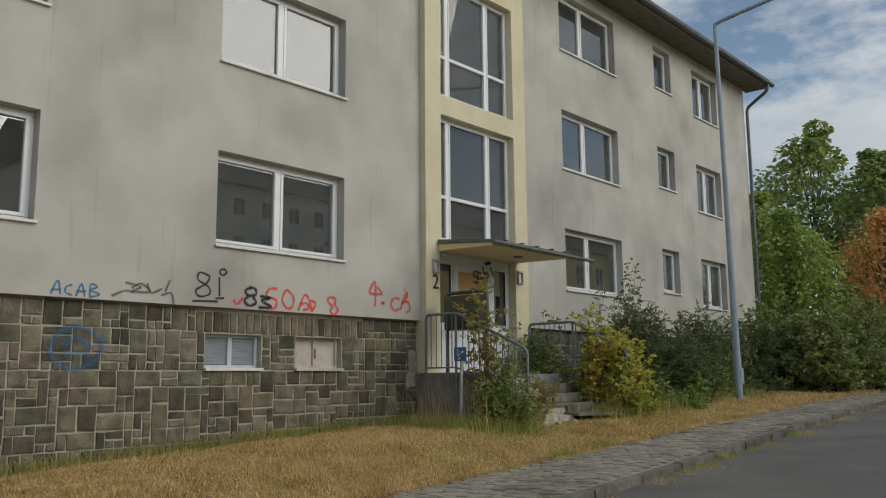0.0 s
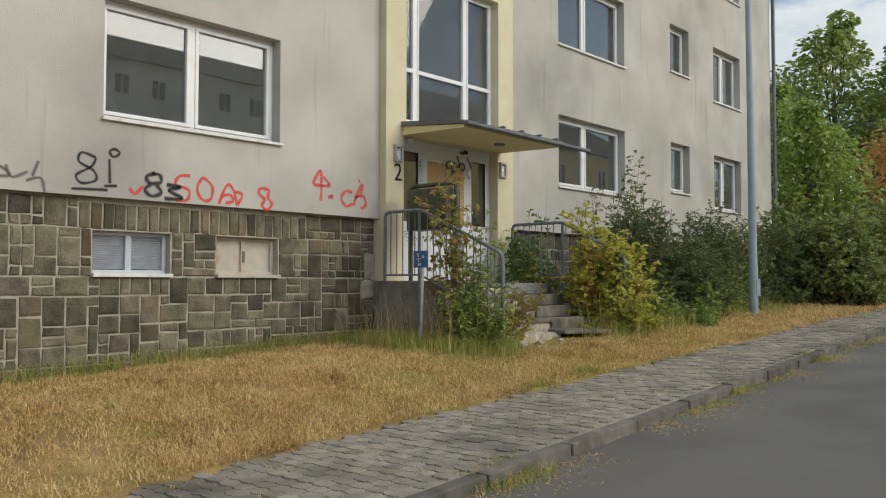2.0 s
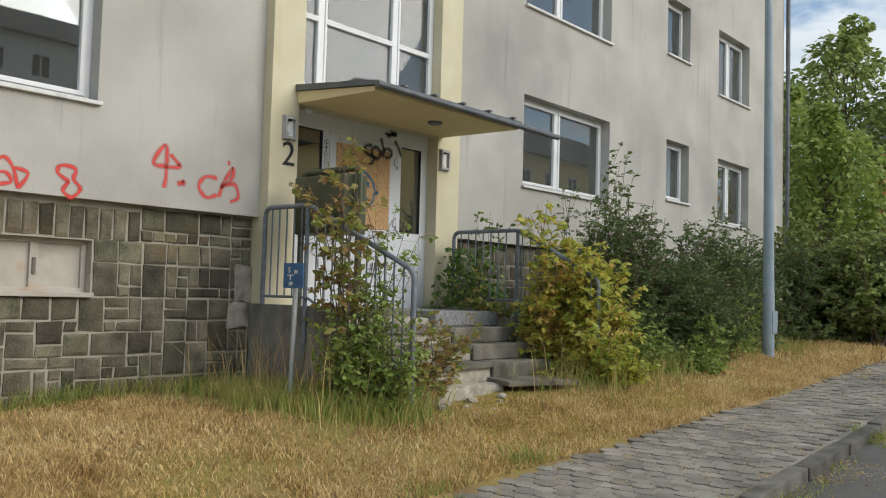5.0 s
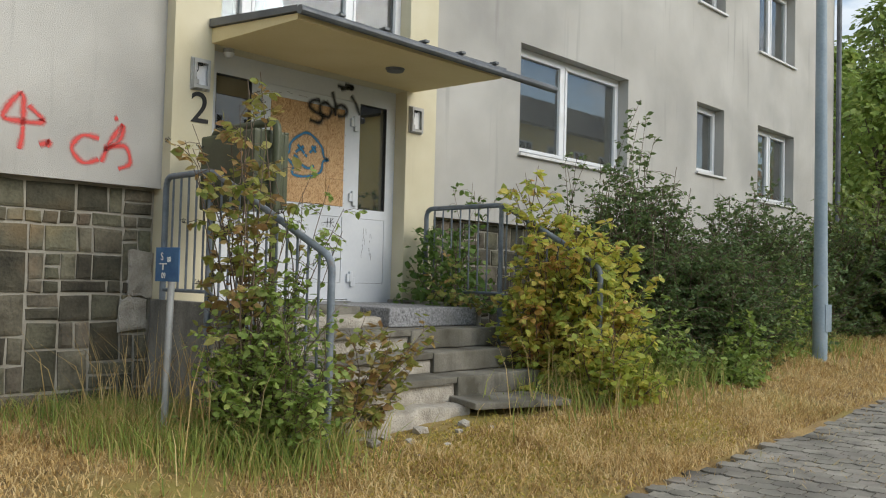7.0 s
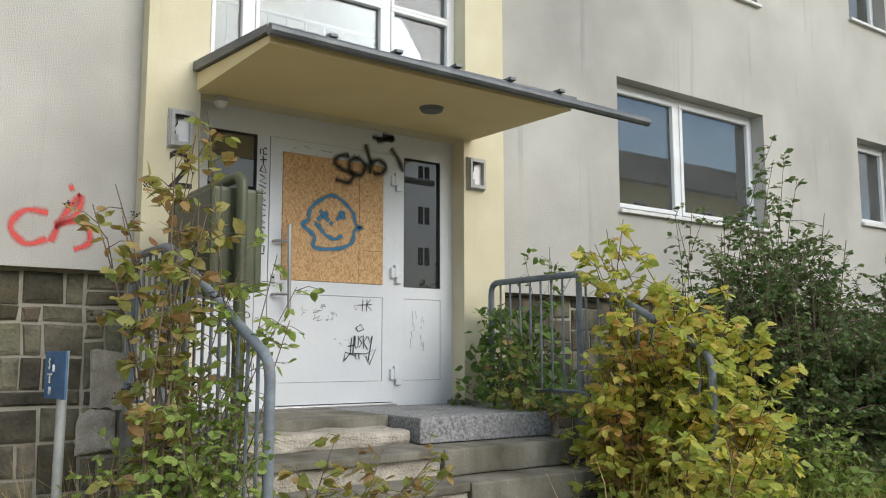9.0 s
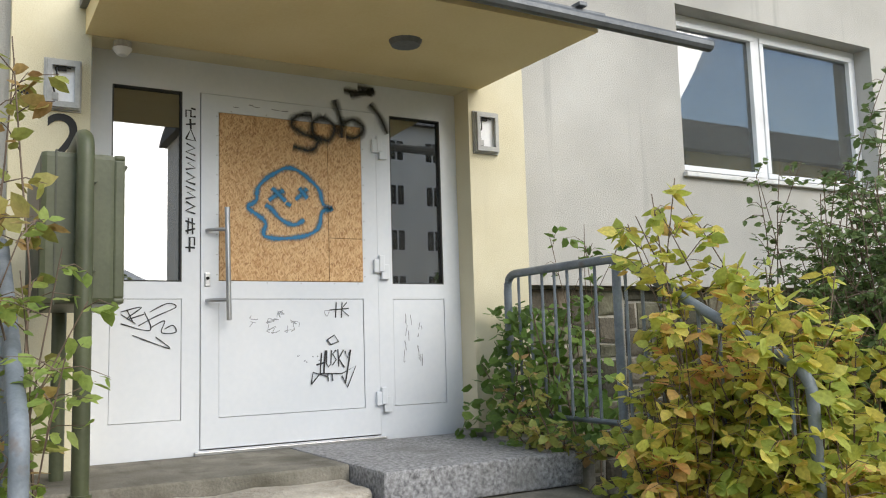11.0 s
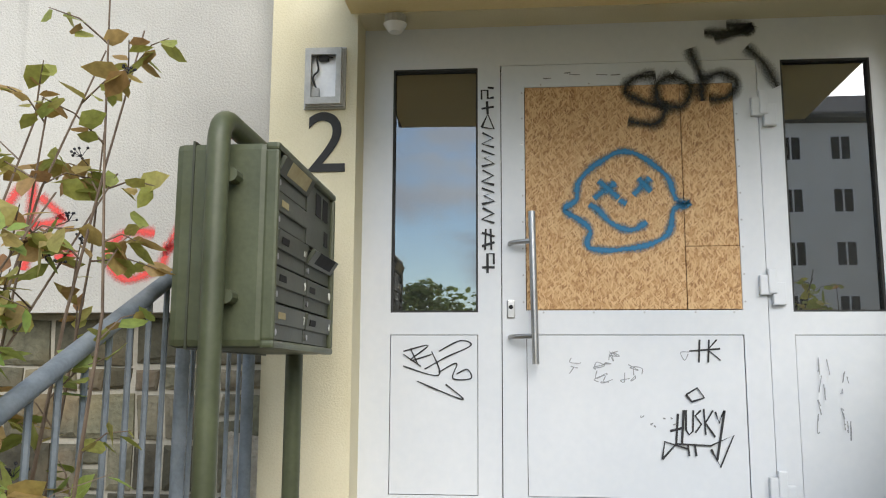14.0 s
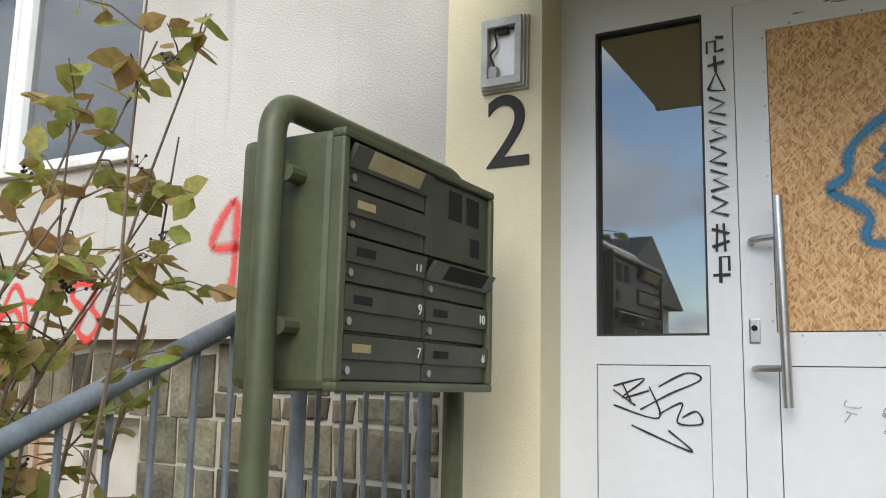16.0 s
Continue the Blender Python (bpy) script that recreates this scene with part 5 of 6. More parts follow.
# tall browning dogwood beside the handrail, with a green rose bush at its foot
shrub("dogwood_shrub", (-8.15, 10.42, 0.92), [(-8.66, 10.62, 3.18), (-8.55, 10.56, 3.08), (-8.48, 10.60, 3.2), (-8.70, 10.50, 2.9), (-8.40, 10.50, 2.85), (-8.78, 10.28, 2.66), (-8.15, 10.48, 2.5), (-8.60, 10.60, 2.75), (-8.35, 10.56, 2.65), (-8.02, 10.42, 2.3), (-8.50, 10.45, 2.95), (-8.25, 10.40, 2.45), (-8.52, 10.05, 2.66), (-8.45, 10.12, 2.5), (-8.66, 10.2, 2.8), (-8.36, 10.3, 2.2)], 0.078, 6, LM_DOGB, "tall sparse dogwood with browning leaves beside the handrail", 0.008, 9, 0.19, 0.12, berries=0.3, lo=0.38)
shrub("rose_bush", (-7.95, 10.38, 0.9), dome_tips((-7.9, 10.42), (0.55, 0.42), 1.95, 0.85, 50) + [(-8.0, 10.62, 2.35), (-7.85, 10.7, 2.4), (-7.75, 10.75, 2.25), (-7.9, 10.6, 2.45), (-7.7, 10.7, 2.1), (-8.05, 10.55, 2.2)], 0.05, 7, LM_GREEN, "green bushy rose by the foot of the handrail", 0.006, 12, 0.24, 0.15, lo=0.15)
shrub("rose_bush", (-8.1, 10.25, 0.8), dome_tips((-8.12, 10.22), (0.42, 0.34), 1.6, 0.8, 38), 0.055, 7, LM_GREEN, "low green rose bush beside the marker post", 0.005, 9, 0.2, 0.15, lo=0.1)
shrub("rose_shoot", (-7.85, 10.72, 0.9), [(-7.70, 11.15, 1.45), (-7.75, 11.35, 1.35), (-7.72, 10.95, 1.6), (-7.9, 11.3, 1.5), (-7.6, 10.7, 1.5), (-7.75, 11.0, 1.2), (-7.65, 11.25, 1.1), (-7.9, 11.2, 1.3), (-7.8, 11.5, 1.3), (-7.7, 11.6, 1.42), (-7.65, 11.45, 1.5), (-7.6, 11.3, 1.35)], 0.075, 6, LM_DOGB, "browning dogwood shoots hanging over the steps", 0.006, 9, 0.18, 0.1)
# yellow-green dogwood over the other handrail
shrub("dogwood_shrub", (-7.85, 13.5, 0.92), dome_tips((-7.85, 13.42), (0.82, 0.62), 2.45, 0.9, 104) + [(-8.35, 13.35, 2.80), (-8.42, 13.3, 2.7), (-8.25, 13.4, 2.86), (-8.3, 13.5, 2.75), (-8.5, 13.4, 2.6), (-8.38, 13.2, 2.65), (-8.2, 13.25, 2.7)], 0.082, 9, LM_DOG, "yellow-green dogwood bush turning red over the handrail", 0.008, 10, 0.22, 0.2, lo=0.25)
shrub("dogwood_shrub", (-7.3, 13.2, 0.9), dome_tips((-7.3, 13.2), (0.42, 0.45), 1.8, 0.95, 30), 0.072, 8, LM_DOG, "low yellow-green dogwood beside the steps", 0.007, 9, 0.2, 0.15)
shrub("dogwood_shrub", (-8.0, 13.16, 1.0), dome_tips((-7.95, 13.1), (0.62, 0.28), 2.25, 1.05, 34), 0.076, 8, LM_DOG, "yellow-green dogwood leaning over the steps", 0.006, 9, 0.2, 0.1)
# dark privet-like shrubs before the facade
shrub("dark_shrub", (-8.3, 15.0, 0.95), dome_tips((-8.3, 15.1), (1.15, 1.25), 3.05, 0.9, 280), 0.044, 17, LM_DARK, "dense dark green shrub before the facade", 0.009, 14, 0.32, 0.5, lo=0.15)
shrub("dark_shrub", (-7.75, 16.0, 1.0), dome_tips((-7.65, 15.9), (0.8, 1.2), 2.35, 0.9, 190), 0.044, 17, LM_DARK, "dense dark green shrub near the street lamp", 0.009, 14, 0.3, 0.4, lo=0.15)
shrub("dark_shrub", (-8.5, 17.7, 1.1), dome_tips((-8.2, 17.6), (1.2, 1.6), 3.0, 1.05, 200), 0.05, 15, LM_DARK, "dense dark green shrub beside the street lamp", 0.009, 13, 0.34, 0.4, lo=0.15)
shrub("dark_shrub", (-8.8, 21.0, 1.2), dome_tips((-8.5, 21.0), (1.3, 2.2), 3.1, 1.2, 170), 0.06, 14, LM_DARK, "loose dark shrub before the facade", 0.010, 12, 0.36, 0.4, lo=0.15)
shrub("tall_shoot", (-8.85, 16.1, 1.0), [(-8.95, 16.3, 4.05), (-8.85, 16.1, 3.75), (-9.0, 16.5, 3.85), (-8.8, 16.4, 3.6), (-8.9, 16.0, 3.5)], 0.07, 5, LM_DARK, "thin upright shoots rising above the shrub", 0.008, 20, 0.15, 0.15, lo=0.4)
shrub("tall_shoot", (-9.0, 15.2, 1.0), [(-9.15, 15.3, 3.3), (-9.1, 15.0, 3.15), (-8.9, 15.4, 3.2), (-9.15, 15.5, 3.3), (-9.0, 14.9, 3.1)], 0.055, 6, LM_DARK, "thin dark shoots before the facade", 0.008, 12, 0.18, 0.15, lo=0.3)
shrub("bramble", (-9.3, 13.5, 1.2), [(-9.4, 13.5, 2.75), (-9.2, 13.6, 2.7), (-9.05, 13.55, 2.65), (-9.3, 13.7, 2.8), (-8.9, 13.6, 2.6)], 0.065, 5, LM_IVY, "dark bramble shoots rising behind the handrail", 0.006, 8, 0.16, 0.12, lo=0.5)
# ivy at the door corner
ivy = thing("ivy", (-9.4, 13.3, 1.58), "dense green ivy climbing at the door corner", "ivy")
C, D, S = [], [], []
for _ in range(1100):
    h = random.random() ** 1.5
    k = (1 - h) ** 0.6
    p = Vector((-9.45 + random.uniform(-0.25, 0.75 * k), 13.33 + random.uniform(-0.28 * k - 0.06, 0.30), 1.55 + 0.78 * h))
    C.append(p)
    D.append(Vector((random.uniform(-0.2, 1), random.uniform(-1, 0.3), random.uniform(-0.8, 0.2))))
    S.append(random.uniform(0.035, 0.085))
leaves("foliage", C, D, S, LM_IVY, ivy, wide=0.85, droop=0.2)
bm = bmesh.new()
for _ in range(16):
    tube(stem_line((-9.3 + random.uniform(-0.2, 0.4), 13.3, 1.5), (-9.45 + random.uniform(-0.2, 0.5), 13.3 + random.uniform(-0.25, 0.2), random.uniform(1.8, 2.3))), 0.006, 5, bm, taper=0.003)
part("vine", bm, M_TWIG, ivy)
shrub("bramble", (-8.9, 13.15, 1.55), [(-9.0, 12.85, 1.72), (-8.75, 12.9, 1.68), (-9.2, 13.0, 1.85), (-8.6, 13.0, 1.7), (-8.9, 12.95, 2.0), (-8.5, 13.1, 1.6)], 0.06, 6, LM_DOGB, "straggling brown shoots on the landing edge", 0.005, 7, 0.14, 0.12)


def blades(name, xy, height, mat, label, lean=0.6, width=0.004):
    """Grass blades standing on the ground, one mesh."""
    xy = np.asarray(xy)
    n_ = len(xy)
    z = np.array([ground_z(x, y) for x, y in xy])
    h = height * rng.uniform(0.5, 1.3, n_)
    a = rng.uniform(0, math.tau, n_)
    b = rng.uniform(0, math.tau, n_)
    ln = lean * rng.uniform(0.3, 1.3, n_)
    d = np.stack([np.cos(a), np.sin(a), np.zeros(n_)], 1)
    s = np.stack([np.cos(b), np.sin(b), np.zeros(n_)], 1) * width
    base = np.stack([xy[:, 0], xy[:, 1], z - 0.004], 1)
    upv = np.array([0, 0, 1.0])
    m1 = base + d * (h * ln * 0.35)[:, None] + upv * (h * 0.62)[:, None]
    tip = base + d * (h * ln)[:, None] + upv * (h * np.sqrt(np.maximum(0.1, 1 - (ln * 0.7) ** 2)))[:, None]
    verts = np.stack([base - s, base + s, m1 + s * 0.7, m1 - s * 0.7, tip], 1).reshape(-1, 3)
    o = np.arange(n_)[:, None] * 5
    f4 = (o + np.array([[0, 1, 2, 3]])).tolist()
    f3 = (o + np.array([[3, 2, 4]])).tolist()
    return tagged(raw(name, verts.tolist(), f4 + f3, mat), label, "grass", kind="stuff")


def lawn_points(count, y0, y1, power=1.0):
    out = []
    while len(out) < count:
        y = y0 + (y1 - y0) * random.random() ** power
        k = kerb_x(y) - pave_w(y)
        x = random.uniform(-9.98, k + 0.12 + 0.45 * noise.noise((y * 1.1, 3, 1)) + 0.2 * noise.noise((y * 4.0, 8, 1)))
        if -9.9 < x < -7.45 and 10.6 < y < 13.2:
            continue
        if random.random() < 0.55 + 0.9 * noise.noise((x * 1.1, y * 1.1, 5)) + 0.25:
            out.append((x, y))
    return out


random.seed(5)
clumps = []
for cx, cy in lawn_points(420, 1.5, 18):
    clumps += [(cx + random.gauss(0, 0.07), cy + random.gauss(0, 0.07)) for _ in range(random.randint(25, 70))]
blades("straw_clumps", clumps, 0.095, LM_DRY, "longer straw and green clumps scattered in the lawn", 1.1, 0.0035)
blades("dry_grass", lawn_points(100000, 1.0, 17.0), 0.05, LM_DRY, "short dry straw-coloured lawn grass", 1.1, 0.005)
blades("dry_grass_far", lawn_points(22000, 17.0, 30.0), 0.10, LM_DRY, "short dry straw-coloured lawn grass", 0.9, 0.007)
tall = [(random.gauss(-8.6, 0.55), random.gauss(10.05, 0.26)) for _ in range(4200)]
tall = [(x, y) for x, y in tall if y < 10.55 and x > -9.95]
blades("tall_grass", tall, 0.22, LM_TALL, "tall green and straw grass beside the landing", 0.6, 0.004)
stalks = [(random.gauss(-9.3, 0.25), random.gauss(10.2, 0.16)) for _ in range(90)] + [(random.gauss(-8.2, 0.3), random.gauss(10.1, 0.2)) for _ in range(80)] + [(random.gauss(-7.4, 0.2), random.gauss(13.0, 0.3)) for _ in range(60)]
blades("dry_stalks", stalks, 0.62, LM_DRY, "tall dry straw stalks beside the landing", 0.5, 0.0035)
edge = [(-9.96 + abs(random.gauss(0, 0.10)), random.uniform(3, 10.4)) for _ in range(3000)]
blades("wall_grass", edge, 0.20, LM_TALL, "dry reddish grass along the stone plinth", 0.8, 0.0035)
foot_ = [(random.gauss(-7.45, 0.25), random.gauss(13.6, 0.6)) for _ in range(1400)] + [(random.gauss(-7.6, 0.3), random.uniform(14, 19)) for _ in range(2600)] + [(random.gauss(-7.9, 0.25), random.gauss(10.5, 0.2)) for _ in range(1200)]
blades("shrub_grass", foot_, 0.28, LM_TALL, "unmown grass at the foot of the shrubs", 0.7, 0.004)
weeds = []
for _ in range(38):
    y = random.uniform(2, 26)
    c = (kerb_x(y) + random.choice((0.06, 0.10, -0.2, 0.12)) + random.gauss(0, 0.05), y)
    weeds += [(c[0] + random.gauss(0, 0.08), c[1] + random.gauss(0, 0.22)) for _ in range(random.randint(30, 120))]
blades("kerb_weeds", weeds, 0.05, LM_TALL, "green and straw weeds along the kerb", 1.3, 0.004)
tuft = []
for cx, cy in ((-6.15, 9.3), (-4.66, 6.6), (-4.62, 6.9), (-4.72, 10.6), (-4.8, 13.2), (-6.3, 10.4), (-4.62, 5.2)):
    tuft += [(cx + random.gauss(0, 0.10), cy + random.gauss(0, 0.12)) for _ in range(260)]
blades("grass_tuft", tuft, 0.09, LM_TALL, "green grass tufts growing at the pavement", 0.9, 0.004)
joints = []
for _ in range(260):
    y = random.uniform(2, 24)
    c = (kerb_x(y) - random.uniform(0.05, pave_w(y)), y)
    joints += [(c[0] + random.gauss(0, 0.05), c[1] + random.gauss(0, 0.08)) for _ in range(random.randint(10, 45))]
blades("pavement_weeds", [p for p in joints], 0.085, LM_DRY, "dry weeds in the paving joints", 1.2, 0.0035)
# dry leaf and straw litter along the road edge
lit = [(kerb_x(y) + abs(random.gauss(0.04, 0.24)), y) for y in [random.uniform(2, 24) for _ in range(9000)] if noise.noise((0, y * 1.3, 7)) > 0.0]
blades("road_litter", lit, 0.03, LM_DRY, "pale dry straw litter along the gutter", 2.2, 0.005)


mossy = []
for cx, cy, sx, sy, cnt in ((-6.95, 11.9, 0.32, 0.5, 5200), (-7.3, 11.2, 0.25, 0.35, 2500), (-6.7, 13.0, 0.3, 0.6, 3000), (-6.6, 10.6, 0.3, 0.5, 1800)):
    mossy += [(random.gauss(cx, sx), random.gauss(cy, sy)) for _ in range(cnt)]
blades("moss_patch", [p for p in mossy if p[0] > -7.72], 0.026, LM_MOSS, "yellow moss and short grass before the steps", 1.8, 0.006)
random.seed(61)
for x, y, top, r in ((-7.45, 14.35, 1.65, 0.42), (-7.3, 15.3, 1.6, 0.5), (-7.35, 16.3, 1.75, 0.5), (-7.6, 17.5, 1.9, 0.6), (-7.1, 14.9, 1.25, 0.35)):
    shrub("weed_bush", (x, y, 0.9), dome_tips((x, y), (r, r * 1.2), top, 0.85, 34), 0.06, 8, LM_GREEN, "low green weeds at the foot of the shrubs", 0.005, 8, 0.2, 0.2, lo=0.1)


def rubble_chunk(x, y, size):
    """A broken lump of pale concrete lying on the ground."""
    bm = bmesh.new()
    bmesh.ops.create_icosphere(bm, subdivisions=1, radius=size)
    for v_ in bm.verts:
        v_.co = Vector((v_.co.x * random.uniform(0.8, 1.5), v_.co.y * random.uniform(0.8, 1.4), v_.co.z * random.uniform(0.45, 0.8)))
        v_.co += Vector((x, y, ground_z(x, y) + size * 0.3))
    tagged(part("rubble_chunk", bm, M_RUBBLE), "pale broken concrete lump before the steps", "rubble", "rubble before the steps")


for x, y, size in ((-7.62, 10.95, 0.05), (-7.55, 11.2, 0.035), (-7.66, 11.4, 0.06), (-7.5, 11.62, 0.03), (-7.58, 11.75, 0.045), (-7.36, 11.35, 0.025), (-7.68, 11.1, 0.04), (-7.42, 11.85, 0.03), (-7.3, 11.05, 0.02)):
    rubble_chunk(x, y, size)


def tree(name, base, top, r, count, leaf, mat, label, trunk=0.14, low=0.25, lumps=11):
    """A trunk with limbs and a crown of many leaves gathered in uneven clumps."""
    t = thing(name, base, label, "tree")
    h = top - base[2]
    bm = tube(stem_line(base, (base[0], base[1], base[2] + h * 0.85), 0.02, 9), trunk, 8, None, taper=0.03)
    C, D, S = [], [], []
    cl = []
    for k in range(lumps):
        f = low + (1 - low) * (k + 0.5) / lumps
        rad = r * (math.sin(math.pi * min(0.97, max(0.12, (f - low * 0.6) / (1 - low * 0.6)))) ** 0.7)
        for _ in range(3):
            a = random.uniform(0, math.tau)
            c = Vector((base[0] + rad * 0.62 * math.cos(a), base[1] + rad * 0.62 * math.sin(a), base[2] + h * f * random.uniform(0.93, 1.03)))
            cl.append((c, rad * random.uniform(0.35, 0.6) + 0.15))
            tube(stem_line((base[0], base[1], base[2] + h * f * 0.62), c, 0.06, 5), trunk * 0.3, 5, bm, taper=0.012)
    for _ in range(count):
        c, rr = random.choice(cl)
        v_ = Vector((random.gauss(0, 1), random.gauss(0, 1), random.gauss(0, 1))).normalized() * rr * random.uniform(0.55, 1.12) ** 0.8
        v_.z *= 0.75
        C.append(c + v_)
        D.append(v_ + Vector((random.gauss(0, 0.5), random.gauss(0, 0.5), -0.3)))
        S.append(leaf * random.uniform(0.6, 1.3))
    part("trunk", bm, M_BARK, t)
    leaves("crown", C, D, S, mat, t)
    return t


random.seed(33)
G = ground_z
for x, y, top, r, n_, lf, mt, lab in (
        (-9.6, 27.6, 6.8, 1.5, 7000, 0.15, LM_GREEN, "bright green young tree at the house corner"),
        (-11.8, 30.5, 8.2, 2.0, 7000, 0.17, LM_GREEN, "bright green tree behind the house corner"),
        (-14.4, 45.5, 14.6, 3.3, 9000, 0.26, LM_TREE, "tall dark green tree beyond the house"),
        (-11.2, 46, 13.0, 3.0, 9000, 0.26, LM_TREE, "tall dark green tree beyond the house"),
        (-9.2, 43, 10.2, 3.0, 7000, 0.25, LM_TREE, "dark green tree beyond the hedge"),
        (-5.4, 46, 10.0, 3.2, 6000, 0.26, LM_TREE, "green tree beyond the hedge"),
        (-7.7, 31.5, 7.2, 1.5, 5000, 0.14, LM_ORANGE, "small tree with orange autumn leaves"),
        (-6.0, 36, 6.8, 1.9, 5000, 0.18, LM_GREEN, "yellow-green small tree beyond the hedge"),
        (-1.5, 50, 9.5, 3.5, 5000, 0.28, LM_TREE, "green tree farther up the street"),
        (24, 13.6, 8.6, 3.3, 5000, 0.3, LM_TREE, "green tree across the street"),
        (26, 7, 6.5, 3.0, 3500, 0.3, LM_TREE, "green tree across the street")):
    tree("tree", (x, y, G(x, y) - 0.1), top, r, n_, lf, mt, lab)
for x, y, rx_, ry_, top in ((-8.3, 22.2, 1.2, 1.2, 3.3), (-7.1, 22.0, 1.0, 1.1, 3.2), (-6.9, 24.0, 1.1, 1.3, 3.5), (-9.2, 26.6, 1.3, 1.0, 3.9), (-7.4, 27.4, 1.6, 1.3, 4.0), (-5.6, 29.0, 1.7, 1.4, 3.9), (-4.6, 31.5, 1.6, 1.5, 4.0), (-8.4, 29.6, 1.8, 1.4, 4.6)):
    shrub("hedge_shrub", (x, y, G(x, y)), dome_tips((x, y), (rx_, ry_), top, G(x, y) + 0.1, 100), 0.10, 13, LM_TREE, "large dark green shrub in the hedge beyond the house", 0.02, 11, 0.45, 0.6)


# ---- houses round about ----
def house(x0, x1, y0, y1, h, roof_h, wall_m, label, cols, face, storeys=3, along="y"):
    """A plain house: body, saddle roof, and rows of windows with frames on the face turned to the street."""
    zb = min(G(x0, y0), G(x1, y1)) - 0.4
    t = thing("house", ((x0 + x1) / 2, (y0 + y1) / 2, zb), label, "house")
    part("wall", box(x0, x1, y0, y1, zb, zb + h), wall_m, t)
    bm = bmesh.new()
    e = 0.5
    xm, ym = (x0 + x1) / 2, (y0 + y1) / 2
    if along == "y":
        P = ((x0 - e, y0 - e, zb + h), (x0 - e, y1 + e, zb + h), (x1 + e, y1 + e, zb + h), (x1 + e, y0 - e, zb + h), (xm, y0 - e, zb + h + roof_h), (xm, y1 + e, zb + h + roof_h))
        F = ((0, 1, 5, 4), (2, 3, 4, 5), (0, 4, 3), (1, 2, 5), (0, 3, 2, 1))
    else:
        P = ((x0 - e, y0 - e, zb + h), (x1 + e, y0 - e, zb + h), (x1 + e, y1 + e, zb + h), (x0 - e, y1 + e, zb + h), (x0 - e, ym, zb + h + roof_h), (x1 + e, ym, zb + h + roof_h))
        F = ((0, 1, 5, 4), (2, 3, 4, 5), (0, 4, 3), (1, 2, 5), (0, 3, 2, 1))
    vv = [bm.verts.new(p) for p in P]
    for f in F:
        bm.faces.new([vv[i] for i in f])
    part("roof", bm, M_ROOF, t, "dark tiled roof")
    for s_ in range(storeys):
        for k in range(cols):
            z = zb + 1.7 + s_ * (h - 1.2) / storeys
            if face == "x":
                y = y0 + (k + 0.5) * (y1 - y0) / cols
                w = part("window", slab_wall(y - 0.55, y + 0.55, z, z + 1.35, x0 - 0.03, x0 + 0.1, [(y - 0.47, y - 0.04, z + 0.08, z + 1.27), (y + 0.04, y + 0.47, z + 0.08, z + 1.27)]), M_PVC, t)
                part("pane", box(x0 - 0.012, x0 - 0.006, y - 0.5, y + 0.5, z + 0.05, z + 1.3), M_BLACKHOLE, w, "dark pane")
            else:
                x = x0 + (k + 0.5) * (x1 - x0) / cols
                w = part("window", box(x - 0.55, x + 0.55, y0 - 0.03, y0 + 0.05, z, z + 1.35), M_PVC, t)
                part("pane", box(x - 0.46, x + 0.46, y0 - 0.04, y0 - 0.032, z + 0.09, z + 1.26), M_BLACKHOLE, w, "dark pane")
    return t


house(31, 42, 22, 62, 15, 3.0, M_GREYHOUSE, "pale grey five-storey block beyond the street", 16, "x", 5)
house(11, 21, 36, 58, 9.4, 3.2, M_YELLOWHOUSE, "yellow three-storey house with dark roof across the street", 9, "x")
house(14, 22, -16, 3.0, 6.6, 2.4, M_GREYHOUSE, "pale low house with dark roof across the street", 7, "x", 2)
house(-19, -9, 66, 76, 11.5, 3.6, M_GREYHOUSE, "distant pale house with slate roof above the trees", 4, "y", along="x")
mast = thing("roof_antenna", (-12, 66.5, 15), "thin roof antenna on the distant house", "antenna")
part("mast", tube([(-12, 71, 14.5), (-12, 71, 19.5)], 0.04, 6), M_ZINC, mast)
for z in (18.2, 18.8, 19.3):
    part("rod", tube([(-12.8, 71, z), (-11.2, 71, z)], 0.025, 5), M_ZINC, mast)

# ---- kerb stones and pavers ----
kerb = thing("kerb", (kerb_x(8), 8, rise(8)), "worn grey kerb stones along the pavement", "kerb", kind="structure")
kbm = box(-0.06, 0.06, -0.49, 0.49, -0.2, 0.0, 0.012)
kme = bpy.data.meshes.new("kerb_stone")
kbm.to_mesh(kme)
kbm.free()
kme.materials.append(M_KERB)


def piece(name, me, parent, m):
    ob = new(name, me)
    ob.parent = parent
    ob.matrix_basis = Matrix.Translation(-ORIGIN[parent]) @ m
    return ob


def along_street(x, y, z):
    """A pose on the pavement, tilted with the street's slope."""
    return Matrix.Translation((x, y, z)) @ Matrix.Rotation(math.atan2(rise(y + 0.5) - rise(y - 0.5), 1.0), 4, "X") @ Matrix.Rotation(0.024, 4, "Z")


random.seed(8)
for i in range(44):
    y = -8 + i
    piece("kerb_stone", kme, kerb, along_street(kerb_x(y) - 0.018 + random.uniform(-0.006, 0.006), y, rise(y) - 0.002 + random.uniform(-0.012, 0.008)))

pave = thing("pavement", (kerb_x(8) - 0.7, 8, rise(8)), "grey interlocking concrete pavers, uneven and weedy", "pavement", kind="structure")
PW, PL = 0.15, 0.112
out_ = [(-0.5, -0.36), (-0.38, -0.36), (-0.28, -0.5), (0.28, -0.5), (0.38, -0.36), (0.5, -0.36), (0.5, 0.5), (0.22, 0.5), (0.12, 0.64), (-0.12, 0.64), (-0.22, 0.5), (-0.5, 0.5)]


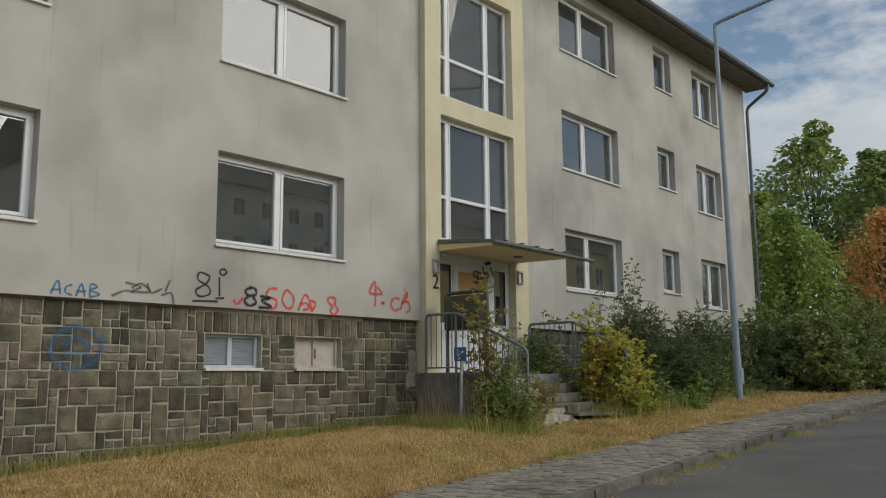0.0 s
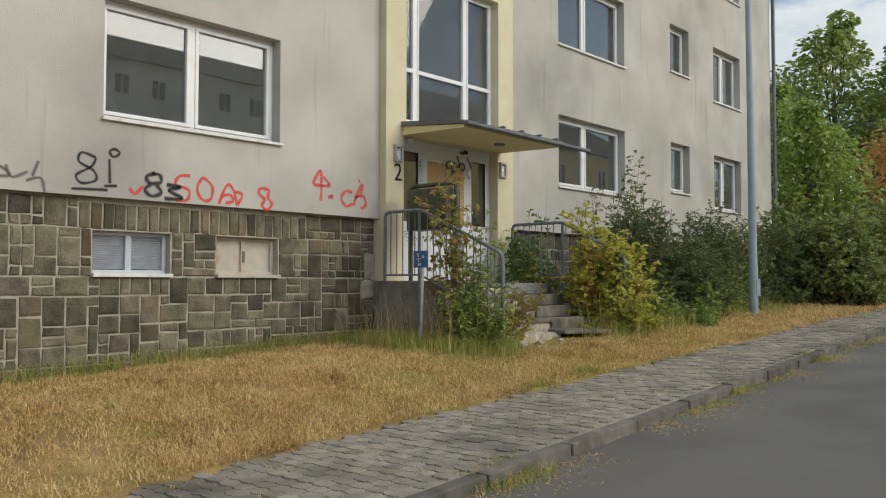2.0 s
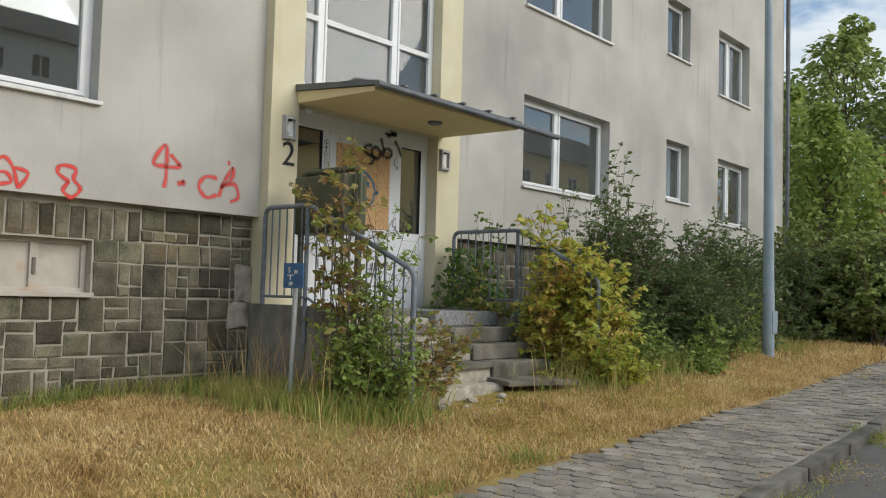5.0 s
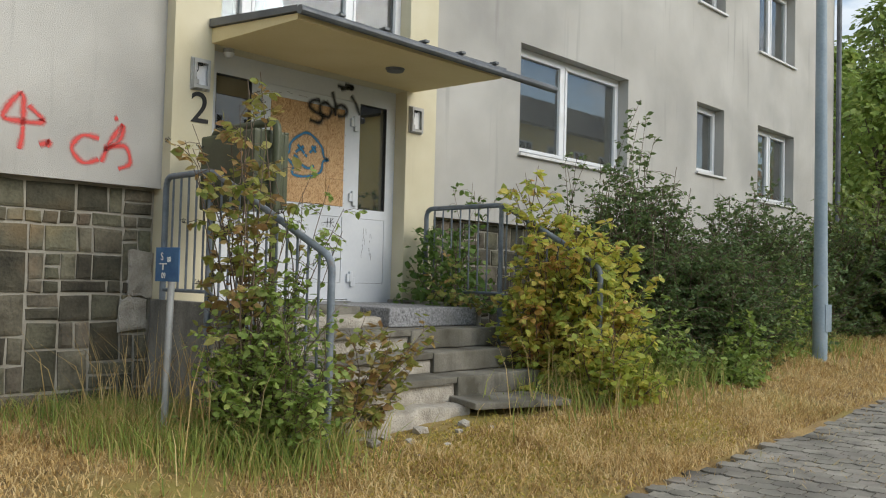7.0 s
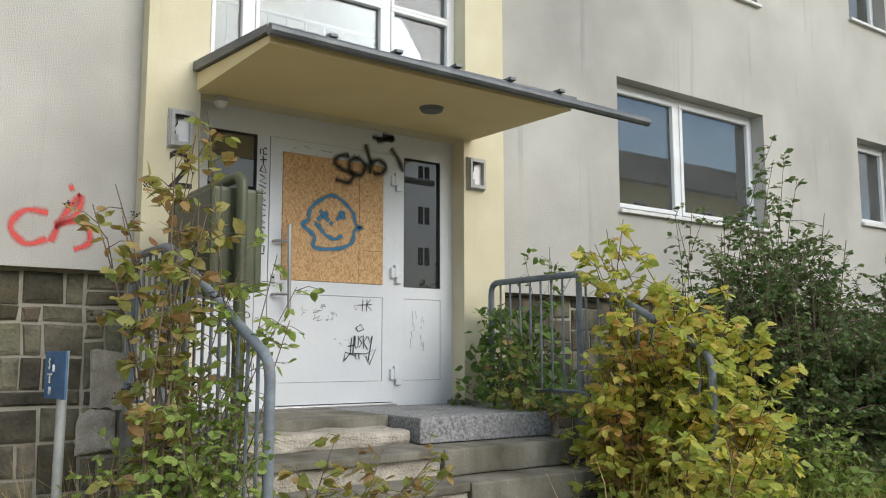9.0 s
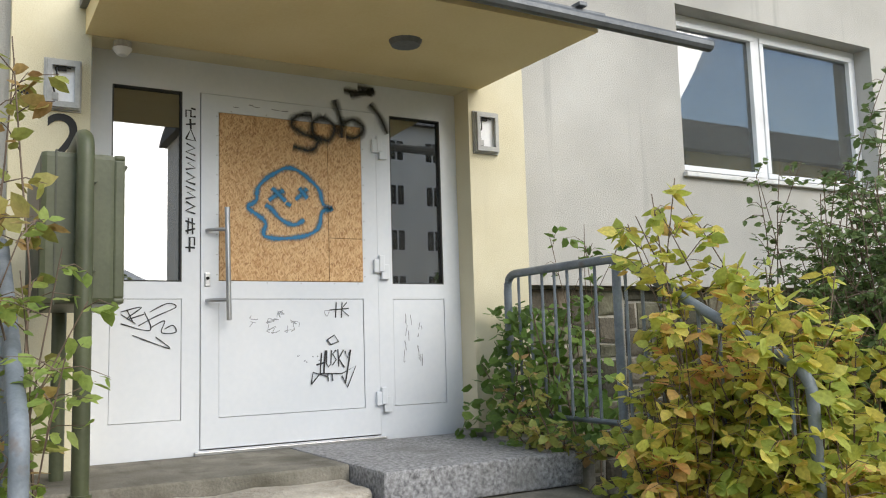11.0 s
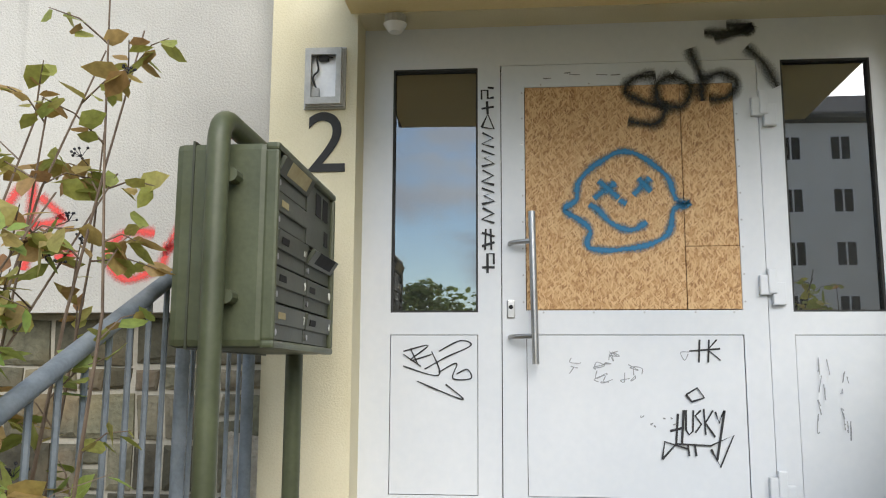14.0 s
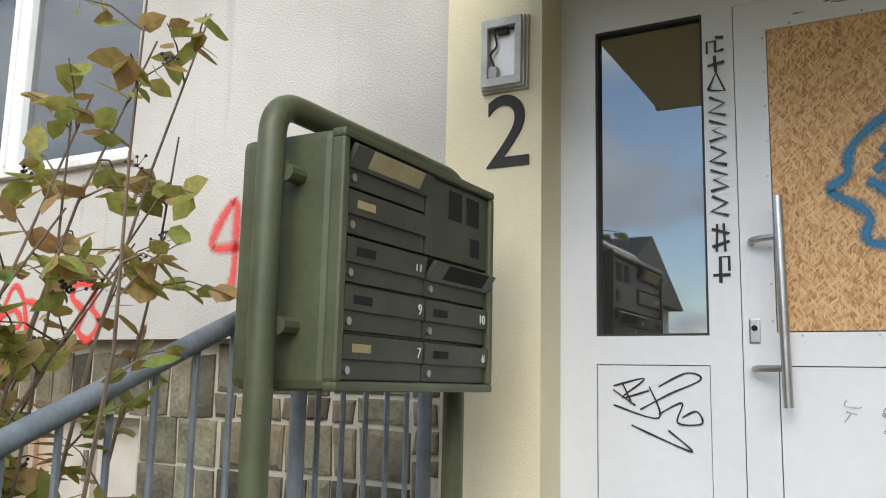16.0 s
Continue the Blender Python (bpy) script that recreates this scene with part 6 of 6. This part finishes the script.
def paver_geometry(dx=0, dy=0, tilt=0.0):
    top = [(px * (PW - 0.009), py * (PL - 0.009)) for px, py in out_]
    n_ = len(top)
    vv = [(a * 0.975, b * 0.975, tilt * a) for a, b in top] + [(a, b, -0.006 + tilt * a) for a, b in top] + [(a, b, -0.06) for a, b in top]
    ff = [tuple(range(n_))] + [(i, i + n_, (i + 1) % n_ + n_, (i + 1) % n_) for i in range(n_)] + [(i + n_, i + 2 * n_, (i + 1) % n_ + 2 * n_, (i + 1) % n_ + n_) for i in range(n_)]
    return vv, ff


variants = []
for k in range(4):
    vv, ff = paver_geometry(tilt=(-0.02, 0.0, 0.015, 0.03)[k])
    me = bpy.data.meshes.new("paver")
    me.from_pydata(vv, [], ff)
    me.materials.append(M_PAVER)
    variants.append(me)
fv, ff_all = [], []
y = -6.0
row = 0
while y < 34:
    w = pave_w(y)
    k = 0
    x = kerb_x(y) - 0.11 - PW / 2 - PW / 2 * (row % 2)
    while x > kerb_x(y) - w + 0.02 * math.sin(row):
        m = along_street(x, y, rise(y) + random.uniform(-0.006, 0.004))
        if 5.8 < y < 8.3:
            piece("paver", random.choice(variants), pave, m)
        else:
            vv, ff = paver_geometry(tilt=random.uniform(-0.02, 0.02))
            b0 = len(fv)
            fv += [tuple(m @ Vector(p)) for p in vv]
            ff_all += [tuple(b0 + i for i in f) for f in ff]
        x -= PW
        k += 1
    y += PL
    row += 1
tagged(raw("pavers_far", fv, ff_all, M_PAVER_J, pave), "", "", kind="stuff")

ys_ = [-6 + 0.8 * i for i in range(50)]
ev = [(kerb_x(v) + u, v, rise(v) - 0.012) for v in ys_ for u in (-0.20, -0.07)]
tagged(raw("joint_bed", ev, [(2 * i, 2 * i + 1, 2 * i + 3, 2 * i + 2) for i in range(len(ys_) - 1)], M_PAVER, pave), "sandy mortar bed beside the kerb")

# ---- plinth stones ----


def stone_geometry(w, h, seed):
    r_ = random.Random(seed)
    e = 0.0095
    a, b = w / 2 - e, h / 2 - e
    j = lambda s: r_.uniform(-s, s)
    back = [(-0.0, -a, -b), (-0.0, a, -b), (-0.0, a, b), (-0.0, -a, b)]
    back = [(0, p[1] + j(0.008), p[2] + j(0.008)) for p in back]
    mid = [(0.012 + j(0.003), p[1] * 0.98, p[2] * 0.98) for p in back]
    fr = [(0.020 + j(0.005), p[1] * 0.72 + j(0.008), p[2] * 0.72 + j(0.008)) for p in back]
    vv = back + mid + fr
    ff = [(8, 9, 10, 11)]
    for o in (0, 4):
        ff += [(o + i, o + (i + 1) % 4, o + 4 + (i + 1) % 4, o + 4 + i) for i in range(4)]
    return vv, ff


def ashlar(y0, y1, z0, z1, holes_, seed):
    """Random squared rubble: rectangles packed on a small module."""
    r_ = random.Random(seed)
    ux, uz = 0.118, 0.10
    ny, nz = int((y1 - y0) / ux), int(round((z1 - z0) / uz))
    ux, uz = (y1 - y0) / ny, (z1 - z0) / nz
    used = [[any(a - 0.03 < y0 + (i + 0.5) * ux < b + 0.03 and c - 0.02 < z0 + (j + 0.5) * uz < d + 0.03 for a, b, c, d in holes_) for j in range(nz)] for i in range(ny)]
    out = []
    for j in range(nz - 1, -1, -1):
        for i in range(ny):
            if used[i][j]:
                continue
            w, h = r_.choice(((1, 1), (2, 1), (2, 1), (1, 2), (1, 2), (2, 2), (2, 2), (2, 2), (2, 2), (3, 2), (2, 3), (2, 3), (3, 1)))
            while True:
                ok = i + w <= ny and j - h + 1 >= 0 and all(not used[i + p][j - q] for p in range(w) for q in range(h))
                if ok:
                    break
                if w > 1:
                    w -= 1
                else:
                    h -= 1
            for p in range(w):
                for q in range(h):
                    used[i + p][j - q] = True
            out.append((y0 + i * ux, y0 + (i + w) * ux, z0 + (j - h + 1) * uz, z0 + (j + 1) * uz))
    return out


def soldier(y0, y1, z0, z1, w):
    n_ = max(1, round((y1 - y0) / w))
    return [(y0 + i * (y1 - y0) / n_, y0 + (i + 1) * (y1 - y0) / n_, z0, z1) for i in range(n_)]


plinth = bpy.data.objects["wall_plinth_left"]
near = ashlar(3.5, 10.63, 0.70, 1.635, [], 3) + ashlar(3.5, 6.50, 1.635, 2.15, [], 14) + ashlar(7.44, 8.03, 1.635, 2.15, [], 15) + ashlar(8.96, 10.63, 1.635, 2.15, [], 16) + soldier(6.35, 9.4, 2.14, 2.43, 0.135) + ashlar(9.4, 10.63, 2.15, 2.47, [], 9) + ashlar(3.5, 6.35, 2.15, 2.47, [], 12) + soldier(3.5, 7.2, 0.42, 0.70, 0.135) + ashlar(7.2, 10.63, 0.42, 0.70, [], 6)
for k, (a, b, c, d) in enumerate(near):
    vv, ff = stone_geometry(b - a, d - c, k)
    me = bpy.data.meshes.new("stone")
    me.from_pydata(vv, [], ff)
    me.materials.append(M_STONE)
    ob = new("stone", me)
    ob.location = (PX - 0.014, (a + b) / 2, (c + d) / 2)
    ob.parent = plinth
fv, ffs = [], []
for a, b, c, d in ashlar(-6.9, 3.5, -0.6, 2.47, [], 4) + ashlar(13.64, 25.4, 0.6, 2.47, [], 5):
    vv, ff = stone_geometry(b - a, d - c, len(fv))
    b0 = len(fv)
    fv += [(p[0] + PX - 0.014, p[1] + (a + b) / 2, p[2] + (c + d) / 2) for p in vv]
    ffs += [tuple(b0 + i for i in f) for f in ff]
tagged(raw("stones_far", fv, ffs, M_STONE_J, bpy.data.objects["wall_plinth_right"]), kind="stuff")
